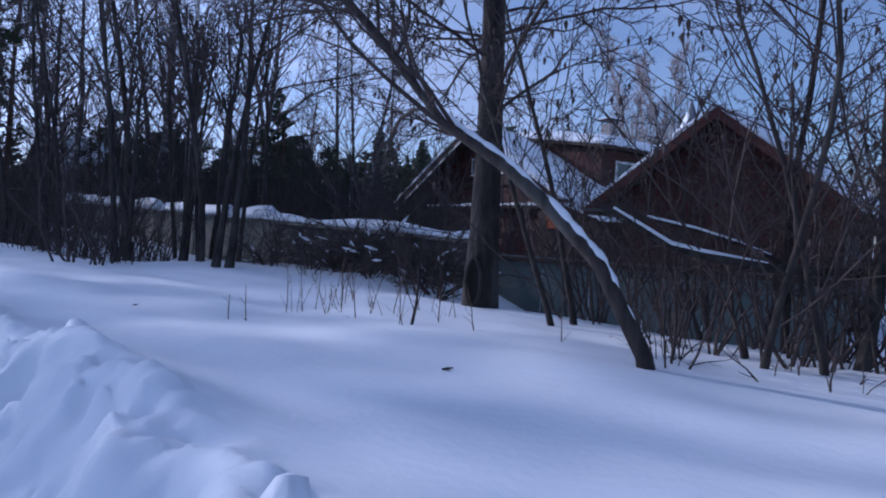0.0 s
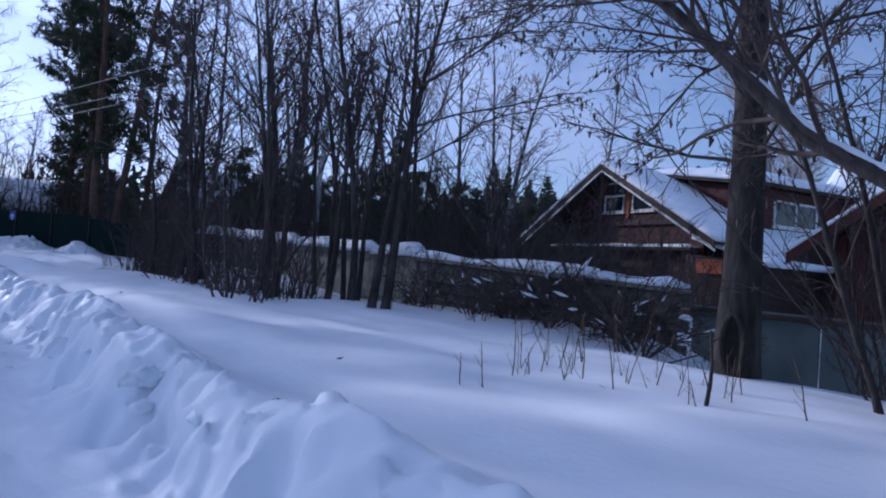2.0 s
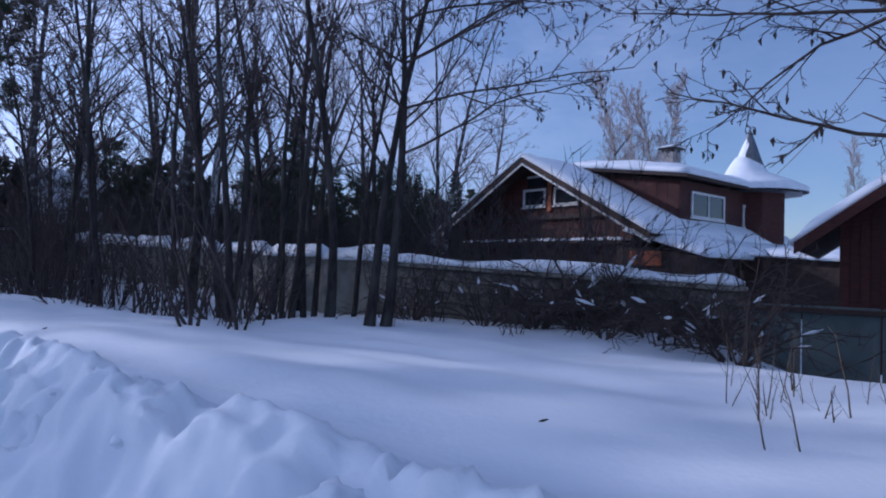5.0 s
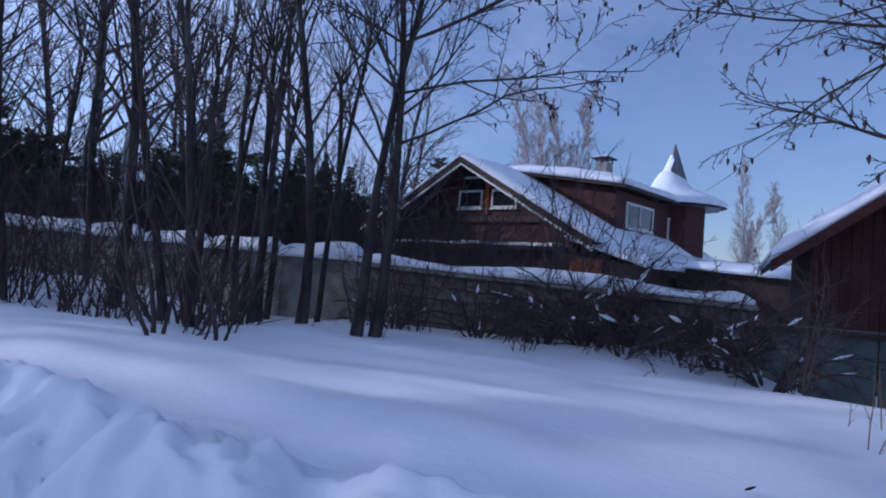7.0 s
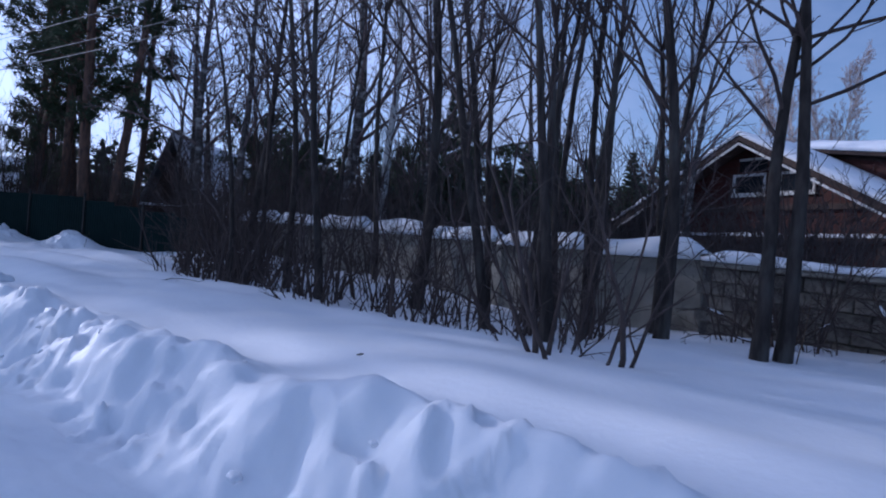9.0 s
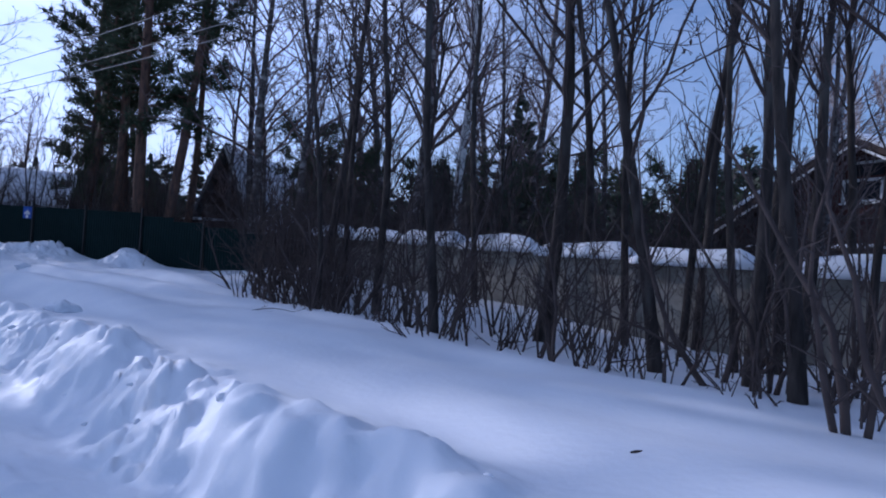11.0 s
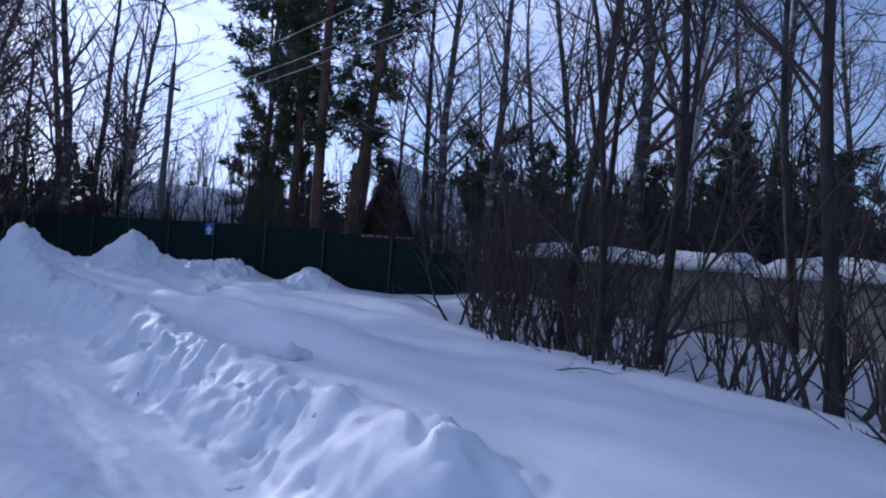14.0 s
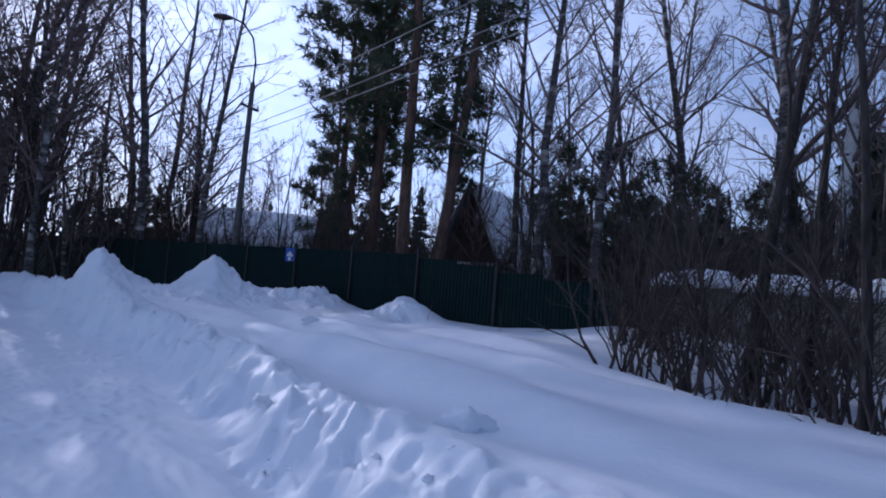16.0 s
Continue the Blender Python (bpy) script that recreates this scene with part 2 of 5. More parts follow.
def bare_tree(seed, height, radius, first=0.3, limbs=20, reach=0.30, up=0.05, counts=(6, 5, 4), spread=0.75, lift=0.03, thin=0.006, wobble=0.05, forks=1, lean=(0, 0), mats=None, steep=0.9, limb_r=0.42, segs=(4, 3, 1, 1), low=(), catkin=0.0):
    """Meshes of trunk and crown of a leafless tree with its foot at the origin."""
    rng = np.random.default_rng(seed)
    wood = Tubes()
    lines, trunks = [], []
    for k in range(forks):
        way = np.array([lean[0] + rng.normal(0, 0.10) * (forks > 1), lean[1] + rng.normal(0, 0.10) * (forks > 1), 1.0])
        foot = np.array([rng.normal(0, 0.10), rng.normal(0, 0.10), -0.3]) if forks > 1 else np.array([0, 0, -0.3])
        h = height * (rng.uniform(0.75, 1.0) if k else 1.0)
        line = bend(rng, foot, way, h + 0.3, 12, wobble, 0.02)
        r = radius * (rng.uniform(0.6, 1.0) if k else 1.0)
        taper = np.linspace(1, 0.10, 13) * r
        taper[0] *= 1.35
        taper[1] *= 1.05
        trunk = Tubes()
        trunk.add(line, taper, 9 if r > 0.06 else 6)
        trunks.append(trunk)
        lines.append((line, r, h))
    for line, r, h in lines:
        n = max(5, limbs // forks)
        for c in range(n):
            u = first + (0.985 - first) * (c + rng.random()) / n
            x = u * 12
            i = min(int(x), 11)
            p = line[i] + (line[i + 1] - line[i]) * (x - i)
            w = side_way(rng, line[i + 1] - line[i], steep * rng.uniform(0.7, 1.2))
            ln = h * reach * rng.uniform(0.6, 1.15) * (1.25 - 0.85 * u)
            rr = max(r * (1.05 - u) * limb_r, 0.009)
            b = bend(rng, p, w, ln, 7, 0.10, up)
            wood.add(b, np.linspace(rr, thin, 8), 5)
            sprout(rng, wood, b, rr, 0, 0, spread, counts, lift, 0.42, thin, segs, catkin)
    for z, turn, ln, rise in low:
        i = min(int((z + 0.3) / (height + 0.3) * 12), 11)
        b = bend(rng, line[i], (math.cos(turn), math.sin(turn), rise), ln, 8, 0.10, 0.0)
        wood.add(b, np.linspace(0.023, thin, 9), 6)
        sprout(rng, wood, b, 0.03, 0, 0, spread, (10, 5, 3), lift, 0.36, thin, (5, 4, 2, 2), catkin)
    mats = mats or (BARK, TWIG)
    return (*[t.mesh("trunk", mats[0]) for t in trunks], wood.mesh("crown", mats[1]))


def spruce(seed, height, width, mats=None):
    rng = np.random.default_rng(seed)
    trunk, crown = Tubes(), Tubes()
    line = bend(rng, (0, 0, -0.3), (0, 0, 1), height + 0.3, 8, 0.012, 0)
    trunk.add(line, np.linspace(height * 0.014, 0.01, 9), 7)
    rows = int(height * 4.0)
    for k in range(rows):
        u = 0.05 + 0.94 * k / rows
        ln = width * (1 - u) ** 0.85 * rng.uniform(0.8, 1.15) + 0.10
        n = rng.integers(6, 9)
        for j in range(n):
            a = 2 * math.pi * (j + rng.random() * 0.8) / n
            tilt = 0.35 - 0.55 * (1 - u) + rng.normal(0, 0.08)
            w = np.array([math.cos(a), math.sin(a), tilt])
            p = np.array([0, 0, u * height])
            b = bend(rng, p, w, ln * rng.uniform(0.75, 1.1), 4, 0.06, 0.03)
            crown.add(b, np.linspace(0.05, 0.02, 5), 4)
            m = int(4 + ln * 4)
            for q in range(m):
                x = (0.12 + 0.86 * (q + rng.random()) / m) * 4
                i = min(int(x), 3)
                s = b[i] + (b[i + 1] - b[i]) * (x - i)
                side = np.cross(w, (0, 0, 1)) * (1 if q % 2 else -1)
                ww = w * 0.6 + side * rng.uniform(0.5, 1.0) + np.array([0, 0, rng.uniform(-0.6, 0.05)])
                tip = 0.10 + 0.34 * ln * rng.uniform(0.4, 1.0) * (1 - 0.5 * q / m)
                c = bend(rng, s, ww, tip, 2, 0.1, -0.08)
                crown.add(c, (0.075, 0.06, 0.01), 3)
    mats = mats or (BARK, NEEDLE)
    return trunk.mesh("trunk", mats[0]), crown.mesh("crown", mats[1])


def pine(seed, height, radius, first=0.42, limbs=34, reach=3.2, lean=(0, 0)):
    rng = np.random.default_rng(seed)
    trunk, crown = Tubes(), Tubes()
    line = bend(rng, (0, 0, -0.3), (lean[0], lean[1], 1), height + 0.3, 12, 0.03, 0.02)
    trunk.add(line, np.linspace(1.15, 0.25, 13) * radius, 9)
    branches = Tubes()
    for c in range(limbs):
        u = first + (1.0 - first) * (c + rng.random()) / limbs
        x = min(u, 0.999) * 12
        i = int(x)
        p = line[i] + (line[i + 1] - line[i]) * (x - i)
        a = rng.uniform(0, 2 * math.pi)
        w = np.array([math.cos(a), math.sin(a), rng.uniform(-0.15, 0.5)])
        ln = reach * rng.uniform(0.45, 1.0) * math.sin(math.pi * min(0.95, 0.25 + 0.75 * (1 - u) + 0.12))
        b = bend(rng, p, w, max(ln, 0.5), 5, 0.14, 0.05)
        branches.add(b, np.linspace(max(0.02, radius * 0.28 * (1.1 - u)), 0.012, 6), 5)
        for q in range(int(8 + ln * 6)):
            x = rng.uniform(0.3, 1.0) * 4.99
            i = int(x)
            s = b[i] + (b[i + 1] - b[i]) * (x - i)
            d = side_way(rng, b[i + 1] - b[i], 0.9)
            tw = bend(rng, s, d, rng.uniform(0.2, 0.6), 2, 0.15, 0.1)
            branches.add(tw, (0.012, 0.01, 0.008), 3)
            for _ in range(9):
                e = tw[0] + (tw[2] - tw[0]) * rng.uniform(0.2, 1.0)
                nd = (tw[2] - tw[0]) / np.linalg.norm(tw[2] - tw[0]) * 0.5 + rng.normal(0, 0.6, 3)
                nd /= np.linalg.norm(nd)
                crown.add((e, e + nd * rng.uniform(0.18, 0.36)), (0.022, 0.004), 3)
    return trunk.mesh("trunk", PINE_BARK), branches.mesh("bough", PINE_BARK), crown.mesh("crown", PINE_NEEDLE)


def shrub(seed, height, stems, width, counts=(5, 3), thin=0.004, mats=None, r0=0.014):
    rng = np.random.default_rng(seed)
    made = []
    for k in range(stems):
        wood = Tubes()
        a = rng.uniform(0, 2 * math.pi)
        rad = width * math.sqrt(rng.random())
        p = np.array([math.cos(a) * rad, math.sin(a) * rad, -0.25])
        h = height * rng.uniform(0.35, 1.0)
        w = np.array([math.cos(a) * 0.3 + rng.normal(0, 0.24), math.sin(a) * 0.3 + rng.normal(0, 0.24), 1])
        line = bend(rng, p, w, h, 6, 0.15, 0.03)
        r = r0 * rng.uniform(0.35, 1.3)
        wood.add(line, np.linspace(r, thin, 7), 5)
        sprout(rng, wood, line, r, 0, 0, 0.7, counts, 0.03, 0.36, thin, (3, 2, 1, 1))
        made.append(wood.mesh("stem", mats or TWIG))
    return made


def plant(name, meshes, m, label, category="tree", group=""):
    ob = thing(name, m, label, category, group)
    for me in meshes:
        part(me.name.split(".")[0], me, ob)
    return ob


# ---- ground ----


def smooth_step(a, b, x):
    t = np.clip((x - a) / (b - a), 0, 1)
    return t * t * (3 - 2 * t)


PILES = ((28.9, 0.95, 0.26, 0.8, 0.5), (32.6, 0.2, 0.22, 1.1, 0.6), (35.6, 2.5, 0.95, 0.9, 0.62), (35.3, 2.3, 0.35, 1.6, 1.7), (35.7, -0.1, 1.0, 1.2, 0.9), (38.5, -3.2, 0.75, 3.0, 2.0), (34.9, 4.3, 0.35, 1.2, 1.1), (35.0, 5.3, 0.45, 1.0, 0.7),
         (31.9, 6.5, 0.52, 0.9, 0.8), (9.3, 11.2, 0.4, 1.6, 1.1), (7.0, 9.0, 0.22, 1.2, 0.7), (12.4, 3.2, 0.16, 1.3, 0.8), (10.2, 3.0, 0.12, 1.3, 0.7))
FOOT_S, FOOT_D = (-50, 0, 2, 3.2, 5, 8, 10, 12, 16, 20, 22, 24, 27, 30, 35, 38, 50, 200), (0.3, 0.35, 0.5, 0.88, 1.02, 1.08, 1.3, 1.52, 1.48, 1.45, 1.2, 0.95, 0.75, 0.35, -0.9, -2.0, -8, -60)


def from_foot(s, d):
    """Metres to the right of the bank's foot."""
    return d - np.interp(s, FOOT_S, FOOT_D)


def height_at(s, d):
    """The snow's height: the packed road, the ploughed bank beside it, the smooth field, and the lower ground behind the bushes."""
    s, d = np.asarray(s, float), np.asarray(d, float)
    bent = from_foot(s, d)
    field = 0.60 + 0.08 * smooth_step(10, 18, s) + 0.10 * smooth_step(18, 30, s)
    wave = 0.06 * np.sin(s * 1.3) + 0.04 * np.sin(s * 3.1 + 1)
    soft = 0.10 * smooth_step(12, 17, s)
    z = field * (0.72 * smooth_step(0.18 + wave - soft, 0.80 + wave * 0.5, bent) + 0.28 * smooth_step(0.0, 0.75, bent))
    crest = 0.085 - 0.04 * smooth_step(12, 17, s) + 0.05 * np.sin(s * 1.7 + 0.6) + 0.03 * np.sin(s * 4.1)
    z = z + crest * np.exp(-((bent - 0.84) / 0.19) ** 2)
    z = z - 0.06 * np.exp(-((bent - 1.45) / 0.4) ** 2)
    z = z - 0.13 * smooth_step(12.5, 16, s) * (1 - smooth_step(30, 34, s)) * np.exp(-np.abs((bent - 0.85) / 0.75) ** 2.5) * smooth_step(0.1, 0.7, bent)
    low = smooth_step(5.2, 7.0, d) * smooth_step(12.5, 15.5, s) * (1 - smooth_step(23, 27, s))
    z = z - 0.22 * low
    z = z - (0.75 * smooth_step(6.6, 10.5, d) * (1 - smooth_step(5.4, 8.6, s)))
    z = z + 0.12 * smooth_step(14, 24, s) * smooth_step(8, 10, d)
    z = z - 0.25 * smooth_step(11, 16, d) * smooth_step(6, 9, s) * (1 - smooth_step(22, 30, s))
    z = z + 0.30 * smooth_step(7.2, 9.3, d) * smooth_step(16.5, 20, s) * (1 - smooth_step(27, 30, s))
    left = smooth_step(4.6, 6.0, -bent)
    z = z + 0.6 * left
    for ps, pd, ph, pa, pb in PILES:
        z = z + ph * np.exp(-np.abs((s - ps) / pa) ** 1.7 - np.abs((d - pd) / pb) ** 1.7)
    return z


def ground_z(s, d):
    return float(height_at(s, d)) - 0.02


def spread_axis(lo, hi, step, far, grow=1.25):
    mid = list(np.arange(lo, hi + 1e-6, step))
    out, x, w = [], hi, step
    while x < far:
        w *= grow
        x += w
        out.append(x)
    back, x, w = [], lo, step
    while x > -far:
        w *= grow
        x -= w
        back.append(x)
    return np.array(back[::-1] + mid + out)


def build_ground():
    ss, dd = spread_axis(-3.0, 37.0, 0.055, 1500), spread_axis(-1.2, 6.6, 0.036, 1500)
    S, D = np.meshgrid(ss, dd, indexing="ij")
    bent = from_foot(S, D)
    rough = np.exp(-np.abs((bent - 0.52) / 0.46) ** 2.6)
    rough[(np.abs(S) > 60)] = 0
    # the slumped face: gullies and shoulders that push the bank's line to and fro
    jag = np.zeros_like(S)
    for i, k in np.argwhere(rough > 0.02):
        x, y = S[i, k], D[i, k]
        jag[i, k] = rough[i, k] * (1 - 0.35 * min(1.0, max(0.0, (x - 11) / 5))) * (0.24 * noise.noise((x * 0.8, y * 0.8, 51.0)) + 0.17 * noise.noise((x * 1.9 + y, y * 2.4 - x * 0.6, 52.0)) + 0.10 * noise.noise((x * 4.2 - y, y * 4.8, 53.0)))
    Z = height_at(S, D + jag)
    road = 1 - smooth_step(-0.5, 0.15, bent)
    for ps, pd, ph, pa, pb in PILES[:9]:
        rough = np.maximum(rough, 0.9 * np.exp(-np.abs((S - ps) / (pa * 1.2)) ** 2 - np.abs((D - pd) / (pb * 1.2)) ** 2))
    fade = (np.abs(S) < 60) & (np.abs(D) < 40)
    flat = Z.reshape(-1)
    fs, fd, fr, fo, ff = S.reshape(-1), D.reshape(-1), rough.reshape(-1), road.reshape(-1), fade.reshape(-1)
    for i in np.nonzero(ff)[0]:
        x, y = fs[i], fd[i]
        big = noise.noise((x * 0.28, y * 0.5, 3.1)) * 0.10 + noise.noise((x * 0.9, y * 1.6, 7.7)) * 0.04 * (1 - fo[i])
        add = big * (1 - 0.7 * fo[i]) + 0.035 * noise.noise((x * 0.22 + y * 0.1, y * 1.3, 17.0)) * (1 - fo[i])
        if 20 < x < 34 and 1.5 < y < 8:
            add += 0.085 * math.sin(y * 4.2 + x * 0.55 + 1.5 * noise.noise((x * 0.3, y * 0.5, 12.0))) * min(1, (x - 20) / 4, (34 - x) / 3, (y - 1.5) / 1.2, (8 - y) / 1.5)
        if fr[i] > 0.03:
            crumb = min(1.0, max(0.15, 1.6 * noise.noise((x * 0.8, y * 1.1, 30.0)) + 0.75))
            cells, seeds = noise.voronoi((x * 3.4 + 0.5 * noise.noise((x * 2, y * 2, 4.0)), y * 4.4, 1.0))
            block = min(1.0, (cells[1] - cells[0]) * 4.0) * max(0.0, noise.noise(seeds[0] * 5.3) + 0.12)
            cells, seeds = noise.voronoi((x * 8.5, y * 9.5 + 0.4 * noise.noise((x * 5, y * 5, 4.0)), 5.0))
            crumbs = min(1.0, (cells[1] - cells[0]) * 3.5) * max(0.0, noise.noise(seeds[0] * 5.3) + 0.05)
            high = min(1.0, max(0.0, (flat[i] - 0.25) / 0.35))
            lump = noise.noise((x * 1.1, y * 1.5, 1.0)) * 0.13 + noise.noise((x * 2.6, y * 3.0, 5.0)) * 0.11 + (0.5 - abs(noise.noise((x * 3.7, y * 4.1, 15.0)))) * 0.07 - (0.03 if x < 13 else 0.06) + crumb * (block * (0.12 + 0.06 * high) + crumbs * 0.15 + noise.noise((x * 7.5, y * 9.0, 2.5)) * 0.05 + noise.noise((x * 14.0, y * 16.0, 6.5)) * 0.022)
            add += fr[i] * lump
        if fo[i] > 0.05:
            add += fo[i] * (0.030 * noise.noise((x * 0.35, y * 3.2, 2.0)) + 0.10 * max(0, noise.noise((x * 5.0, y * 6.5, 4.0)) * (noise.noise((x * 0.5, y * 0.9, 8.0)) + 0.25)) + 0.035 * math.sin(y * 2.6 + 0.4 * math.sin(x * 0.3)) + 0.035 * abs(noise.noise((x * 2.2, y * 7.0, 6.0))))
        flat[i] += add
    n, m = S.shape
    shift = np.zeros_like(flat)
    for i in np.nonzero(fr > 0.05)[0]:
        if ff[i]:
            shift[i] = fr[i] * (0.07 * noise.noise((fs[i] * 2.8, fd[i] * 2.8, flat[i] * 3 + 20)) + 0.035 * noise.noise((fs[i] * 7, fd[i] * 7, flat[i] * 7 + 40)))
    P = S.reshape(-1, 1) * np.array(DIR_S)[None] + (fd + shift)[:, None] * np.array(DIR_D)[None]
    P[:, 2] = flat
    a = (np.arange(n - 1)[:, None] * m + np.arange(m - 1)[None, :]).reshape(-1)
    F = np.stack([a, a + 1, a + m + 1, a + m], axis=1)
    me = bpy.data.meshes.new("ground")
    me.from_pydata(P.tolist(), [], F.tolist())
    me.polygons.foreach_set("use_smooth", [True] * len(me.polygons))
    me.materials.append(SNOW)
    if me.polygons[0].normal.z < 0:
        me.flip_normals()
    me.update()
    ob = new("ground", me)
    return tagged(ob, "trodden snow road, ploughed bank and smooth deep snow field", "snow", kind="structure")


build_ground()


def stand(s, d, turn=0.0, size=1.0, sink=0.0):
    """The pose of a thing on the snow."""
    p = at(s, d, ground_z(s, d) - sink)
    return Matrix.Translation(p) @ Matrix.Rotation(turn, 4, 'Z') @ Matrix.Scale(size, 4)


def sd_of(x, y):
    return DIR_S.x * x + DIR_S.y * y, DIR_D.x * x + DIR_D.y * y


def stand_xy(x, y, turn=0.0, size=1.0):
    return stand(*sd_of(x, y), turn, size)


# ---- house with the gable ----
HOUSE = Matrix.Translation((1.3, 29.0, 0)) @ Matrix.Rotation(math.atan2(-0.82, 0.57), 4, 'Z')
# local x runs along the gable, local y along the ridge away from the road, z up


def wavy_slab(name, corners, thick, mat, nu, nv, seed, lump=0.05, edge=0.12):
    """A snow layer over a roof plane given by its four corners, thinner and rounded at the rim."""
    c = [Vector(p) for p in corners]
    up = (c[1] - c[0]).cross(c[3] - c[0]).normalized()
    if up.z < 0:
        up = -up
    top, low = [], []
    for i in range(nu + 1):
        for j in range(nv + 1):
            u, v = i / nu, j / nv
            p = (c[0] * (1 - u) + c[1] * u) * (1 - v) + (c[3] * (1 - u) + c[2] * u) * v
            rim = min(1, min(u, 1 - u) * nu / 1.6) * min(1, min(v, 1 - v) * nv / 1.6)
            h = thick * (0.35 + 0.65 * rim) + lump * noise.noise((p.x * 0.8 + seed, p.y * 0.8, p.z * 0.8)) * (0.4 + 0.6 * rim)
            top.append(p + up * h)
            low.append(p + up * 0.004)
    k = nv + 1
    n = len(top)
    faces = []
    for i in range(nu):
        for j in range(nv):
            a = i * k + j
            faces.append((a, a + 1, a + k + 1, a + k))
            faces.append((n + a, n + a + k, n + a + k + 1, n + a + 1))
    ring = [(i, 0) for i in range(nu)] + [(nu, j) for j in range(nv)] + [(i, nv) for i in range(nu, 0, -1)] + [(0, j) for j in range(nv, 0, -1)]
    for q in range(len(ring)):
        a = ring[q][0] * k + ring[q][1]
        b = ring[(q + 1) % len(ring)][0] * k + ring[(q + 1) % len(ring)][1]
        faces.append((a, b, n + b, n + a))
    bm = bmesh.new()
    vs = [bm.verts.new(v) for v in top + low]
    for f in faces:
        bm.faces.new([vs[i] for i in f])
    bmesh.ops.recalc_face_normals(bm, faces=bm.faces[:])
    me = bpy.data.meshes.new(name)
    bm.to_mesh(me)
    bm.free()
    me.materials.append(mat)
    me.polygons.foreach_set("use_smooth", [True] * len(me.polygons))
    return me


def window_unit(parent, x, z, w, h, m, panes=1, name="window"):
    """A white framed window; m puts its plane (x across, z up, y outward to minus) on the wall."""
    t = 0.09
    win = part(name, prism("window_sill", [(-w / 2 - 0.05, -0.03), (w / 2 + 0.05, -0.03), (w / 2 + 0.05, 0.02), (-w / 2 - 0.05, 0.02)], -0.10, 0.0, WHITE_PAINT), parent, m @ Matrix.Translation((x, 0, z)), "white painted window frame with dark panes")
    for nm, size, c in (("frame_top", (w, 0.07, t), (0, -0.035, h - t / 2)), ("frame_bottom", (w, 0.07, t), (0, -0.035, t / 2 + 0.02)), ("frame_side", (t, 0.07, h - 2 * t), (-w / 2 + t / 2, -0.035, h / 2)), ("frame_side", (t, 0.07, h - 2 * t), (w / 2 - t / 2, -0.035, h / 2))):
        part(nm, box_data(nm, size, WHITE_PAINT, 0.006, c), win)
    for k in range(1, panes):
        part("mullion", box_data("mullion", (0.07, 0.06, h - 2 * t), WHITE_PAINT, 0.006, (-w / 2 + w * k / panes, -0.033, h / 2)), win)
    for k in range(panes):
        part("pane", box_data("pane", (w / panes - 0.08, 0.012, h - 2 * t), GLASS, 0, (-w / 2 + w * (k + 0.5) / panes, -0.015, h / 2)), win)
    return win


def boards(parent, outline_top, x0, x1, z0, y, mat, h=0.17, gap=0.012, thick=0.03, face=-1, name="board"):
    """Lapped boards laid level on a wall; outline_top(z) gives the width left and right at that height."""
    z = z0
    while True:
        span = outline_top(z + h)
        if not span or span[1] - span[0] < 0.3:
            break
        low = outline_top(z)
        a0, b0 = max(x0, low[0]), min(x1, low[1])
        a1, b1 = max(x0, span[0]), min(x1, span[1])
        part(name, prism(name, [(a0, z), (b0, z), (b1, z + h - gap), (a1, z + h - gap)], y + face * thick, y, mat), parent)
        z += h


